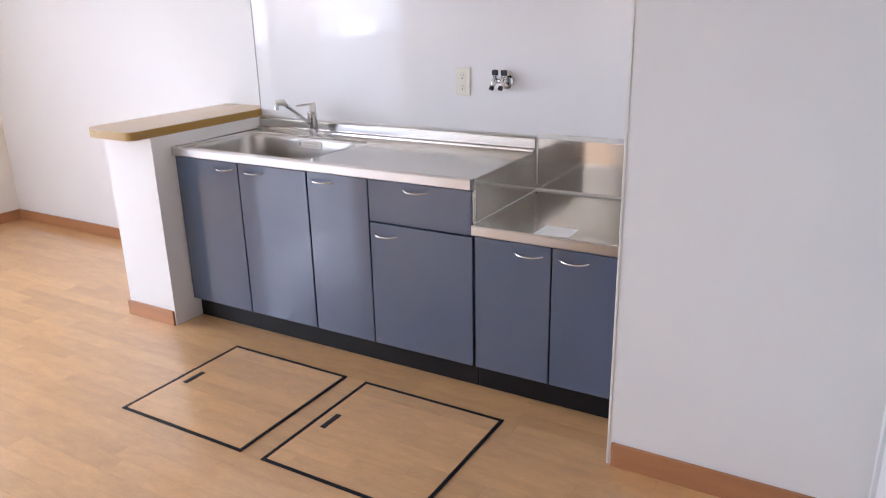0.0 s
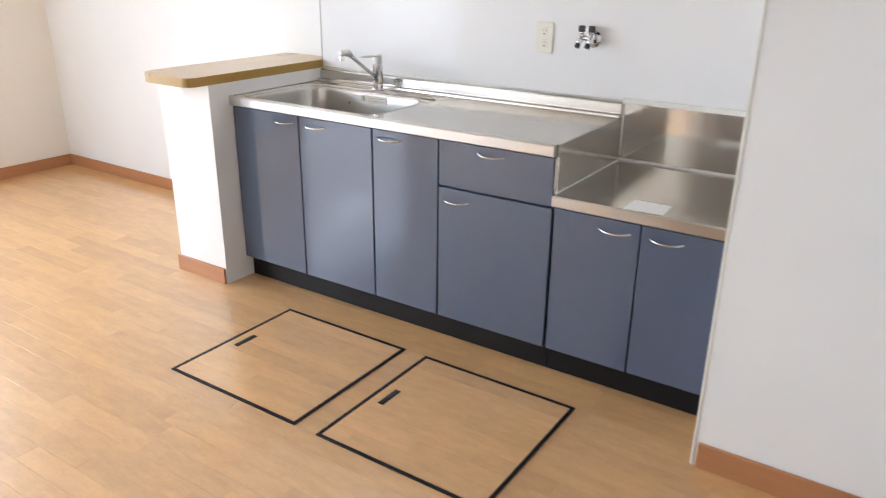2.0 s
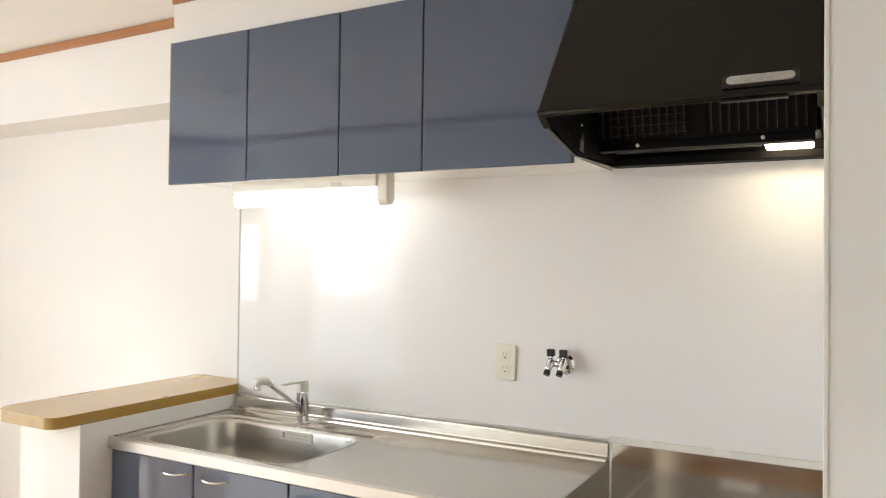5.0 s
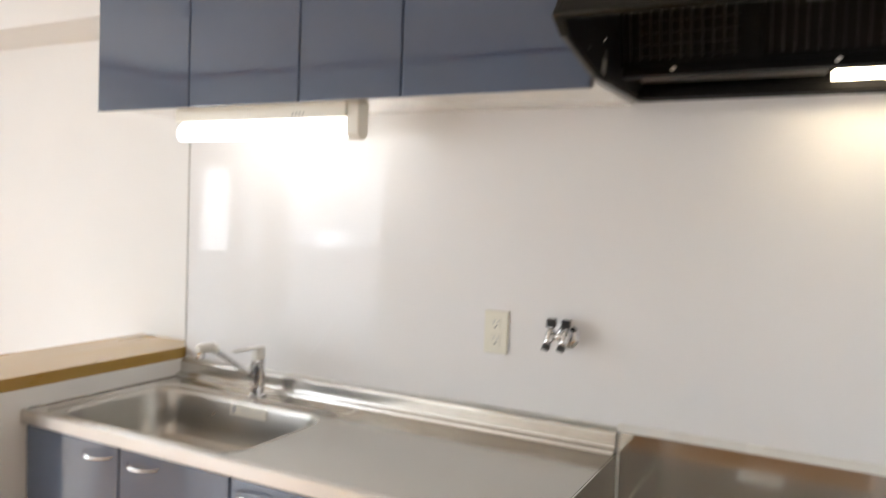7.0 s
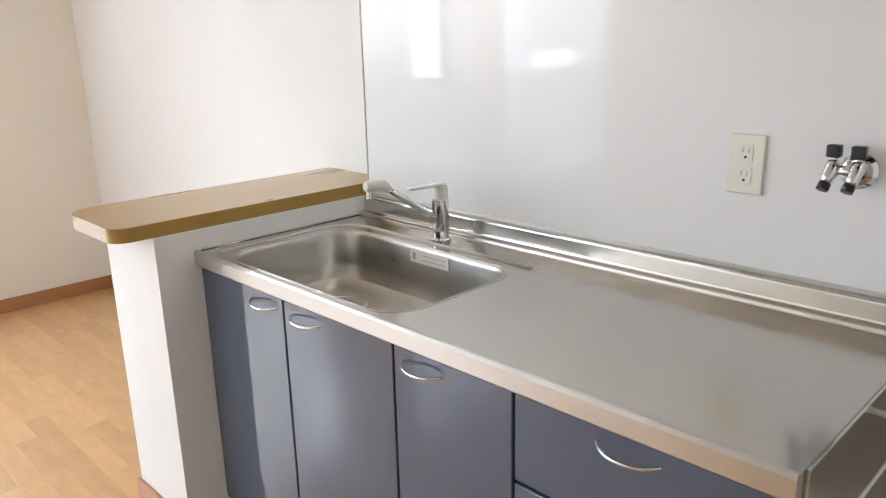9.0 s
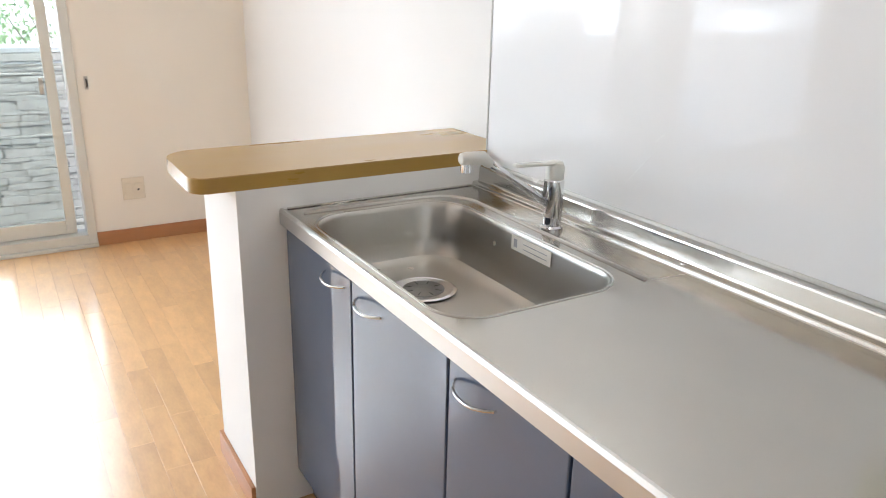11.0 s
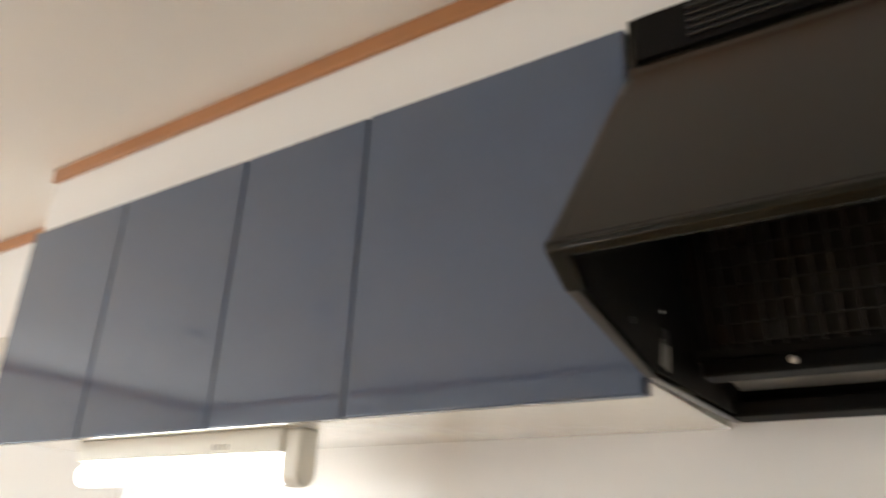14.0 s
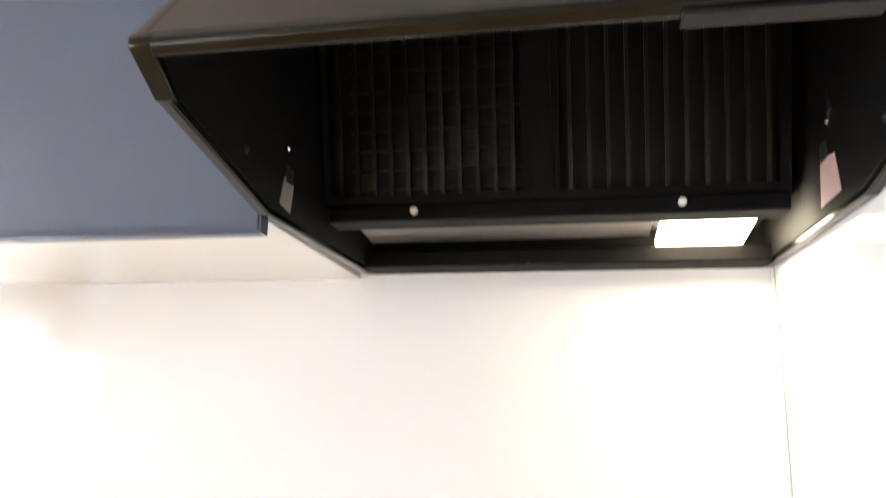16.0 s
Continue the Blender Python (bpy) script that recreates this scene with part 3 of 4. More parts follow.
for k in range(8):
    c = math.radians(45 * k)
    part("slit", tube(bmesh.new(), [m @ Vector((r * math.cos(c), r * math.sin(c), 0.0046)) for r in (0.028, 0.044)], 0.0012, 6), BLACK, drain)
sticker = part("label_sticker", boxed(0.398, 0.540, BY1 - 0.0095, BY1 - 0.0082, TOP - 0.042, TOP - 0.008), CAP, bowl, "white printed care label")
for k in range(2):
    z = TOP - 0.019 - 0.012 * k
    part("print_line", boxed(0.408 + 0.035 * (k < 2), 0.528, BY1 - 0.0102, BY1 - 0.0096, z - 0.0007, z + 0.0007), PRINT, sticker)
part("print_mark", boxed(0.408, 0.420, BY1 - 0.0102, BY1 - 0.0096, TOP - 0.034, TOP - 0.015), PRINT, sticker)
# raised beads round the sink
pts = [(0.765, -0.150, TOP), (0.16, -0.140, TOP)]
pts += [(0.16 - 0.10 * math.sin(radians(a)), -0.24 + 0.10 * math.cos(radians(a)), TOP) for a in range(15, 91, 15)] + [(0.06, -0.57, TOP)]
part("bead", tube(bmesh.new(), pts, 0.005, 12), STEEL, top)
pts = [(x, y, TOP) for x, y in rounded(BX0 - 0.006, BX1 + 0.006, BY0 - 0.006, BY1 + 0.006, (0.105, 0.09, 0.09, 0.105), 10)]
part("fold", tube(bmesh.new(), [(0.778, -0.056, TOP - 0.0004), (0.774, -0.10, TOP - 0.0004), (0.769, -0.148, TOP - 0.0004)], 0.0011, 8), STEEL, top)
part("rim", tube(bmesh.new(), pts + pts[:1], 0.0020, 12), STEEL_BOWL, top)
part("bolt_cap", lathe(bmesh.new(), [(0.006, 0), (0.005, 0.0025), (0.002, 0.0035)], pose(0.758, -0.0405, TOP + 0.0105), 12), CHROME, top)

GT = 0.682
gas = thing("stove_worktop", "stainless steel stove shelf with steel splash sheets", "worktop")
GX0, GX1 = 1.5495, SIDE - 0.007
part("top_sheet", boxed(GX0, GX1, EDGE + 0.004, -0.016, GT - 0.006, GT, bevel=0.002), STEEL_DULL, gas)
prof = [(EDGE + 0.004, GT), (EDGE, GT - 0.004), (EDGE, GT - 0.036), (EDGE + 0.004, GT - 0.04), (EDGE + 0.02, GT - 0.04), (EDGE + 0.02, GT - 0.007), (EDGE + 0.006, GT - 0.0065)]
part("nosing", prism(bmesh.new(), prof, "x", 1.553, GX1), STEEL, gas)
part("back_sheet", boxed(GX0, GX1, -0.016, -0.0045, GT - 0.01, TOP + 0.055, bevel=0.001), STEEL_UP, gas)
part("side_sheet", boxed(GX0, 1.5545, EDGE + 0.03, -0.0165, GT, TOP - 0.0004, bevel=0.0008), STEEL_UP, gas)
# Top and back trims are coloured pale where the steel mirrors the white panel.
part("top_trim", prism(bmesh.new(), [(-0.0045, TOP + 0.055), (-0.024, TOP + 0.055), (-0.025, TOP + 0.058), (-0.012, TOP + 0.072), (-0.0045, TOP + 0.073)], "x", GX0, GX1), SEAL_SHEEN, gas)
part("back_trim", prism(bmesh.new(), [(-0.016, GT), (-0.025, GT), (-0.0255, GT + 0.0015), (-0.018, GT + 0.009), (-0.016, GT + 0.009)], "x", 1.5545, GX1), SEAL_SHEEN, gas)
part("side_trim", prism(bmesh.new(), [(1.5545, GT), (1.5575, GT), (1.5575, GT + 0.0008), (1.5553, GT + 0.003), (1.5545, GT + 0.003)], "y", EDGE + 0.03, -0.030), SEAL_SHEEN, gas)
part("corner_trim", tube(bmesh.new(), [(1.5535, -0.018, GT + 0.018), (1.5535, -0.018, TOP + 0.055)], 0.004, 10), SEAL_SHEEN, gas)
part("front_trim", boxed(1.5500, 1.5565, EDGE + 0.022, EDGE + 0.032, GT, TOP - 0.042, bevel=0.002), SEAL_SHEEN, gas)
sheet = thing("paper_notice", "white printed notice lying on the steel stove shelf", "paper")
bm = bmesh.new()
prism(bm, [(1.795, -0.606), (1.923, -0.597), (1.920, -0.490), (1.796, -0.495)], "z", GT + 0.0003, GT + 0.0013)
part("page", bm, PAPER, sheet)


# ---- tap on the worktop ----
tap = thing("kitchen_faucet", "chrome mixer faucet with ivory lever and spout head", "faucet", at=(0.424, -0.108, TOP))
base = part("body", lathe(bmesh.new(), [(0.027, 0.0), (0.027, 0.006), (0.022, 0.010), (0.021, 0.03), (0.023, 0.034), (0.023, 0.115), (0.020, 0.118)], Matrix(), 28), CHROME, tap)
cap = part("lever_cap", lathe(bmesh.new(), [(0.021, 0.118), (0.0215, 0.145), (0.018, 0.156), (0.008, 0.160)], Matrix(), 24), OFFWHITE, tap, "ivory plastic lever cap")
bm = bmesh.new()
prism(bm, [(-0.105, -0.009), (-0.095, -0.013), (-0.02, -0.017), (0.012, -0.014), (0.016, 0.0), (0.012, 0.014), (-0.02, 0.017), (-0.095, 0.013), (-0.105, 0.009)], "z", 0.151, 0.159, bevel=0.003)
bmesh.ops.rotate(bm, verts=bm.verts, cent=(0, 0, 0.15), matrix=Euler((radians(-6), 0, radians(82))).to_matrix())
part("lever", bm, OFFWHITE, cap)
a, b = Vector((0.0, 0.0, 0.052)), Vector((-0.002, -0.188, 0.176))
part("spout_pipe", tube(bmesh.new(), [a, a + (b - a) * 0.3, a + (b - a) * 0.7, b], [0.0095, 0.0092, 0.0088, 0.0088], 14), CHROME, tap)
way = (b - a).normalized()
tip = b + Vector((-0.001, -0.050, 0.009))
head = part("spout_head", tube(bmesh.new(), [b - way * 0.014, b - way * 0.004, b + Vector((0, -0.008, 0.008)), tip, tip + Vector((0, -0.010, 0)), tip + Vector((0, -0.014, 0))],
                               [0.0100, 0.0125, 0.0142, 0.0148, 0.0135, 0.0090], 20), OFFWHITE, tap, "ivory plastic spout head")
part("nozzle", lathe(bmesh.new(), [(0.0095, -0.030), (0.0112, -0.028), (0.0112, -0.008)], Matrix.Translation(tip), 20), CHROME, head)

# ---- outlet and double cock on the panel ----
o = thing("wall_outlet", "ivory double socket on the glossy splash panel", "outlet")
part("plate", boxed(1.160, 1.232, -0.0115, -0.004, 1.064, 1.184, bevel=0.003), IVORY, o)
for z in (1.101, 1.147):
    s = part("socket", boxed(1.182, 1.210, -0.0135, -0.011, z - 0.017, z + 0.017, bevel=0.001), IVORY, o)
    for dx in (-0.006, 0.006):
        part("slot", boxed(1.196 + dx - 0.0012, 1.196 + dx + 0.0012, -0.0142, -0.0133, z + 0.001, z + 0.010), PRINT, s)
    part("pin_hole", lathe(bmesh.new(), [(0.0028, 0), (0.0028, 0.001)], pose(1.196, -0.0134, z - 0.008, 90, 0, 0), 10), BLACK, s)
g = thing("wall_cock", "chrome double shut-off cock with black handles on the panel", "valve", at=(0, 0, -0.006))
fl = part("flange", lathe(bmesh.new(), [(0.033, 0.0), (0.033, 0.003), (0.026, 0.010), (0.014, 0.013)], pose(1.402, -0.004, 1.138, 90, 0, 0), 28), CHROME, g)
part("stem", tube(bmesh.new(), [(1.402, -0.014, 1.140), (1.402, -0.045, 1.142)], 0.012, 16), CHROME, g)
part("bar", tube(bmesh.new(), [(1.374, -0.045, 1.142), (1.414, -0.045, 1.142)], 0.011, 16), CHROME, g)
for x in (1.369, 1.410):
    c = part("cock", tube(bmesh.new(), [(x, -0.045, 1.160), (x, -0.047, 1.146), (x - 0.001, -0.058, 1.132), (x - 0.003, -0.067, 1.119)], [0.010, 0.013, 0.012, 0.009], 16), CHROME, g)
    part("grip", boxed(x - 0.012, x + 0.012, -0.054, -0.036, 1.165, 1.188, bevel=0.003), BLACK, c)
    part("neck", tube(bmesh.new(), [(x, -0.045, 1.157), (x, -0.045, 1.168)], 0.006, 12), CHROME, c)
    part("plug", tube(bmesh.new(), [(x - 0.003, -0.066, 1.121), (x - 0.005, -0.073, 1.109)], 0.0105, 14), BLACK, c)

# ---- board on the partition ----
bd = thing("counter_board", "wood-grain counter board with rounded corners on the partition", "counter")
outline = rounded(PL - 0.016, 0.0, -0.815, NORTH - 0.001, (0.085, 0.045, 0.0, 0.0), 8)
part("board", prism(bmesh.new(), outline, "z", 0.942, 0.945), BOARD, bd)
part("edge_band", prism(bmesh.new(), outline, "z", 0.907, 0.942), BAND, bd)

# ---- wall cabinets ----
UF, UB, UT = -0.381, 1.723, 2.247
up = thing("wall_cabinet", "row of blue-grey glossy wall cabinet doors under the ceiling", "cabinet")
part("bottom_panel", boxed(0.002, 1.549, UF + 0.022, -0.0045, UB + 0.018, UB + 0.034), CARCASS, up)
part("side_panel", boxed(0.002, 0.020, UF + 0.022, -0.0045, UB + 0.034, UT), CARCASS, up)
part("side_panel", boxed(1.531, 1.549, UF + 0.022, -0.0045, UB + 0.034, UT), CARCASS, up)
part("top_panel", boxed(0.020, 1.531, UF + 0.022, -0.0045, UT - 0.018, UT), CARCASS, up)
part("back_panel", boxed(0.020, 1.531, -0.012, -0.0045, UB + 0.034, UT - 0.018), CARCASS, up)
# Dark sheet added behind the doors to darken the gaps between them.
part("liner", boxed(0.020, 1.531, UF + 0.021, UF + 0.024, UB + 0.034, UT - 0.02), BLUE_EDGE, up)
for x0, x1 in ((0.002, 0.386), (0.386, 0.776), (0.776, 1.084), (1.084, 1.549)):
    part("door", boxed(x0 + 0.002, x1 - 0.002, UF, UF + 0.019, UB, UT - 0.002, bevel=0.003), BLUE, up)

part("end_band", boxed(1.5475, 1.5495, UF, UF + 0.019, UB + 0.001, UT - 0.003), BLUE_EDGE, up)

# ---- lamp under the wall cabinets ----
lamp = thing("cabinet_light", "lit white fluorescent lamp under the wall cabinets", "lamp")
part("mount", boxed(0.205, 0.84, -0.262, -0.195, UB - 0.024, UB + 0.018, bevel=0.003), CAP, lamp)
part("tube_cover", tube(bmesh.new(), [(0.200, -0.229, 1.671), (0.206, -0.229, 1.671), (0.832, -0.229, 1.671), (0.836, -0.229, 1.671)], [0.020, 0.026, 0.026, 0.024], 24), LAMP_ON, lamp, "glowing frosted tube cover")
ring = rounded(-0.253, -0.205, 1.640, UB + 0.0178, (0.0235, 0.0235, 0.004, 0.004), 8)
part("end_cap", prism(bmesh.new(), ring, "x", 0.836, 0.878, bevel=0.004), CAP, lamp)
for k in range(4):
    part("vent_slot", boxed(0.66 + 0.012 * k, 0.664 + 0.012 * k, -0.2632, -0.2615, UB - 0.017, UB - 0.006), GREYVENT, lamp)
part("inner_cap", prism(bmesh.new(), [(-0.25, 1.695), (-0.206, 1.695), (-0.206, UB - 0.02), (-0.25, UB - 0.02)], "x", 0.207, 0.222), CAP, lamp)


# ---- range hood ----
HX0, HX1 = 1.558, SIDE - 0.005
hood = thing("range_hood", "dark brown enamelled range hood with a lit lamp", "range hood")
side = [(-0.005, 1.748), (-0.035, 1.746), (-0.406, 1.736), (-0.611, 1.776), (-0.653, 1.802), (-0.654, 1.808), (-0.650, 1.814), (-0.412, 2.136), (-0.398, 2.162), (-0.390, 2.170), (-0.388, 2.176), (-0.388, 2.248), (-0.005, 2.248)]
part("side_plate", prism(bmesh.new(), side, "x", HX0, HX0 + 0.012, bevel=0.002), HOOD, hood)
part("side_plate", prism(bmesh.new(), side, "x", HX1 - 0.012, HX1, bevel=0.002), HOOD, hood)
ix0, ix1 = HX0 + 0.012, HX1 - 0.012
outer = [(-0.650, 1.814), (-0.412, 2.136), (-0.405, 2.150), (-0.398, 2.162), (-0.390, 2.170), (-0.380, 2.174)]
inner = [(-0.384, 2.166), (-0.392, 2.156), (-0.399, 2.146), (-0.404, 2.132), (-0.640, 1.810)]
part("front_panel", prism(bmesh.new(), outer + inner, "x", ix0, ix1), HOOD, hood)
part("front_lip", prism(bmesh.new(), [(-0.653, 1.802), (-0.654, 1.808), (-0.650, 1.814), (-0.640, 1.810), (-0.636, 1.803), (-0.637, 1.799), (-0.645, 1.797)], "x", ix0, ix1, bevel=0.001), HOOD, hood)
for x0, x1 in ((HX0 - 0.0006, HX0 + 0.018), (HX1 - 0.018, HX1 + 0.0006)):
    part("corner_cap", prism(bmesh.new(), [(-0.6100, 1.7750), (-0.6538, 1.8012), (-0.6548, 1.8083), (-0.6508, 1.8147), (-0.640, 1.812), (-0.636, 1.803), (-0.603, 1.7795)], "x", x0, x1, bevel=0.0015), HOOD, hood)
part("top_box", boxed(ix0, ix1, -0.388, -0.380, 2.178, 2.248), HOOD_IN, hood)
for k in range(5):
    z = 2.188 + k * 0.011
    part("louvre", boxed(1.64, 2.10, -0.393, -0.387, z, z + 0.006, bevel=0.0015), SLAT, hood)
part("inner_back", boxed(ix0, ix1, -0.012, -0.005, 1.772, 2.235), HOOD_IN, hood)
part("inner_roof", boxed(ix0, ix1, -0.380, -0.012, 2.228, 2.238), HOOD_IN, hood)
part("back_rail", boxed(ix0, ix1, -0.062, -0.005, 1.748, 1.772, bevel=0.003), HOOD_IN, hood)
inner = [(-0.012, 1.755), (-0.405, 1.744), (-0.606, 1.784), (-0.632, 1.802), (-0.400, 2.130), (-0.012, 2.165)]
part("inner_liner", prism(bmesh.new(), inner, "x", ix0, ix0 + 0.002), HOOD_IN, hood)
part("inner_liner", prism(bmesh.new(), inner, "x", ix1 - 0.002, ix1), HOOD_IN, hood)


def filter_at(u, dz=0.0):
    """A point on the sloping filter, from its foot (0) to its top (1): y and z."""
    return -0.252 - 0.090 * u, 1.785 + 0.312 * u + dz


def sloped(x0, x1, u0, u1, low, high):
    (ya, za), (yb, zb) = filter_at(u0), filter_at(u1)
    return prism(bmesh.new(), [(ya + low, za), (yb + low, zb), (yb + high, zb), (ya + high, za)], "x", x0, x1)


for fx0, fx1, mesh in ((1.578, 1.838, True), (1.862, 2.128, False)):
    f = part("grease_filter", sloped(fx0, fx1, 0.0, 0.04, -0.006, 0.010), HOOD_IN, hood, "black louvred grease filter")
    part("top_bar", sloped(fx0, fx1, 0.94, 1.0, -0.006, 0.010), HOOD_IN, f)
    part("side_bar", sloped(fx0, fx0 + 0.008, 0.04, 0.94, -0.006, 0.010), HOOD_IN, f)
    part("side_bar", sloped(fx1 - 0.012, fx1, 0.04, 0.94, -0.006, 0.010), HOOD_IN, f)
    part("backing", sloped(fx0 + 0.008, fx1 - 0.012, 0.04, 0.94, 0.012, 0.016), GREASE, f)
    n = 11
    for k in range(n):
        x = fx0 + 0.010 + (fx1 - fx0 - 0.022) * (k + 0.5) / n
        part("slat", sloped(x - 0.0022, x + 0.0022, 0.04, 0.94, -0.004, 0.004), SLAT, f)
    if mesh:
        for k in range(8):
            u = 0.07 + 0.075 * k
            part("cross_wire", sloped(1.612, fx1 - 0.012, u, u + 0.006, 0.004, 0.008), SLAT, f)
part("divider", sloped(1.838, 1.862, 0.0, 1.0, -0.010, 0.006), HOOD_IN, hood)
part("lower_rail", boxed(1.584, 2.125, -0.264, -0.222, 1.764, 1.786, bevel=0.003), HOOD_IN, hood)
for x in (1.694, 2.008):
    part("knob", lathe(bmesh.new(), [(0.0050, 0.0), (0.0050, 0.005), (0.0040, 0.008), (0.0018, 0.009)], pose(x, -0.2635, 1.776, 90, 0, 0), 14), OFFWHITE, hood)
part("lamp_plate", prism(bmesh.new(), [(-0.190, 1.791), (-0.080, 1.781), (-0.080, 1.787), (-0.190, 1.797)], "x", 1.588, 1.986), LAMP_PLATE, hood)
lens = prism(bmesh.new(), [(-0.188, 1.785), (-0.050, 1.770), (-0.050, 1.787), (-0.188, 1.797)], "x", 1.996, 2.114, bevel=0.005)
part("lamp_lens", lens, BULB_ON, hood, "glowing warm lamp lens")
part("lamp_holder", boxed(1.985, 2.135, -0.2, -0.04, 1.797, 1.82, bevel=0.003), HOOD_IN, hood)
# paper tags, clips and screws on the inner side faces
for x, turn, ring, mat in ((ix0 + 0.002, 90, [(-0.388, 1.755), (-0.358, 1.751), (-0.352, 1.786), (-0.378, 1.788)], GREYPLATE),
                           (ix1 - 0.002, -90, [(-0.354, 1.757), (-0.290, 1.757), (-0.300, 1.806), (-0.345, 1.800)], PINKISH)):
    far = x + (0.0012 if turn > 0 else -0.0012)
    tag = part("paper_tag", prism(bmesh.new(), ring, "x", min(x, far), max(x, far)), mat, hood, "small printed paper tag")
    ya, za = ring[2]
    part("tag_clip", boxed(min(x, far) - 0.001, max(x, far) + 0.001, ya - 0.024, ya - 0.004, za - 0.004, za + 0.016, bevel=0.001), BLACK, tag)
    for y, z, r in ((-0.374 if turn > 0 else -0.335, 1.823 if turn > 0 else 1.838, 0.0045), (-0.476, 1.784, 0.004)):
        part("screw", lathe(bmesh.new(), [(r, 0), (r, 0.0015), (r * 0.5, 0.0035)], pose(x, y, z, 0, turn, 0), 12), SATIN if y > -0.45 else SLAT, hood)
part("spring_clip", prism(bmesh.new(), [(-0.360, 1.842), (-0.344, 1.842), (-0.349, 1.868)], "x", ix1 - 0.006, ix1 - 0.003), SATIN, hood)
# control strip on the sloping front
slope = math.atan2(2.136 - 1.814, -0.412 + 0.650)
m = Matrix.Translation((0, -0.650, 1.814)) @ Matrix.Rotation(slope, 4, "X")
strip_bm = prism(bmesh.new(), rounded(1.966, 2.113, 0.010, 0.044, 0.004, 4), "z", 0.0, 0.005, bevel=0.001)
bmesh.ops.transform(strip_bm, matrix=m, verts=strip_bm.verts)
part("switch_bezel", strip_bm, BLACK, hood)
face_bm = prism(bmesh.new(), rounded(1.974, 2.105, 0.016, 0.039, 0.011, 6), "z", 0.005, 0.009, bevel=0.001)
bmesh.ops.transform(face_bm, matrix=m, verts=face_bm.verts)
face = part("switch_plate", face_bm, GREYVENT, hood, "pale grey switch plate with push buttons")
for k in range(4):
    b = lathe(bmesh.new(), [(0.0075, 0.009), (0.0075, 0.0105), (0.006, 0.0112)], Matrix.Translation((1.996 + 0.0205 * k, 0.0275, 0)), 18)
    bmesh.ops.transform(b, matrix=m, verts=b.verts)
    part("button", b, GREYVENT, face)
    ring = []
    for j in range(17):
        t = 2 * math.pi * j / 16
        ring.append(m @ Vector((1.996 + 0.0205 * k + 0.0085 * math.cos(t), 0.0275 + 0.0085 * math.sin(t), 0.0095)))
    part("button_ring", tube(bmesh.new(), ring, 0.0008, 6), PRINT, face)
part("pull_tab", boxed(1.964, 2.092, -0.651, -0.630, 1.7945, 1.798, bevel=0.001), TAB, hood)


# ---- floor hatches ----
def floor_hatch(x0, x1, y0, y1):
    h = thing("floor_hatch", "wooden underfloor storage lid in a dark metal frame", "floor hatch", "floor hatches", at=((x0 + x1) / 2, (y0 + y1) / 2, 0))
    w, d = (x1 - x0) / 2, (y1 - y0) / 2
    for nm, a in (("frame_bar", (-w, w, -d, -d + 0.013)), ("frame_bar", (-w, w, d - 0.013, d)), ("frame_bar", (-w, -w + 0.013, -d + 0.013, d - 0.013)), ("frame_bar", (w - 0.013, w, -d + 0.013, d - 0.013))):
        part(nm, boxed(*a, 0.0005, 0.0045, bevel=0.001), KICK, h)
    n = 8
    for k in range(n):
        ya, yb = -d + 0.0145 + (2 * d - 0.029) * k / n, -d + 0.0145 + (2 * d - 0.029) * (k + 1) / n
        cuts = [-w + 0.0145, -w + 0.10 + (k * 0.37 % 1) * (w + 0.2), w - 0.0145]
        for xa, xb in zip(cuts, cuts[1:]):
            part("lid_strip", boxed(xa + 0.0003, xb - 0.0003, ya + 0.0003, yb - 0.0003, 0.0005, 0.0036), OAK, h, smooth=False)
    grip = part("grip_plate", boxed(-w + 0.050, -w + 0.074, -0.052, 0.050, 0.0036, 0.005, bevel=0.0008), KICK, h, "dark recessed grip plate")
    part("grip_flap", boxed(-w + 0.054, -w + 0.070, -0.046, 0.044, 0.005, 0.0058, bevel=0.0006), BLACK, grip)
    return h


hatch = floor_hatch(0.424, 1.043, -1.357, -0.746)
copy_thing(hatch, pose(1.445, -1.052, 0))

# ---- outside: ground, stone wall, greenery ----
structure("ground", boxed(-400, WEST - 0.15, -400, 400, -0.5, -0.32), SOIL, "pale gravel ground outside", "ground")
structure("pavement", boxed(-3.2, WEST - 0.15, -6, 1.5, -0.32, -0.12), COPING, "pale concrete ledge under the windows", "pavement")
garden = thing("garden_wall", "grey stacked ledgestone garden wall with a pale coping", "wall")
part("core", boxed(-4.05, -3.870, -7.0, 2.5, -0.32, 0.915), MORTAR, garden)
part("ledge", boxed(-3.95, -3.865, -7.0, 2.5, 0.848, 0.866, bevel=0.004), COPING, garden, "pale protruding ledge")
part("coping", boxed(-4.10, -3.87, -7.0, 2.5, 0.916, 0.955, bevel=0.008), COPING, garden)
# Added glowing sheet in place of blown-out sky; it also lights floor and wall.
structure("backdrop", boxed(-60.2, -60.0, -70, 60, -1, 45), SKY_GLOW, "glowing white sheet that stands in for the overexposed sky", "sky")
rng = random.Random(5)


def stone_mesh():
    bm = bmesh.new()
    box(bm, -0.04, 0.04, -0.5, 0.5, -0.5, 0.5)
    bmesh.ops.subdivide_edges(bm, edges=bm.edges[:], cuts=1, use_grid_fill=True)
    for v in bm.verts:
        edge = max(abs(v.co.y), abs(v.co.z)) > 0.45
        v.co.x += rng.uniform(-0.003, 0.003) - (0.004 if edge else 0)
        v.co.y += rng.uniform(-0.02, 0.02)
        v.co.z += rng.uniform(-0.06, 0.06)
    return mesh_of("stone", bm, STONE)


stones = [stone_mesh() for _ in range(6)]
z = -0.30
far_v, far_f = [], []
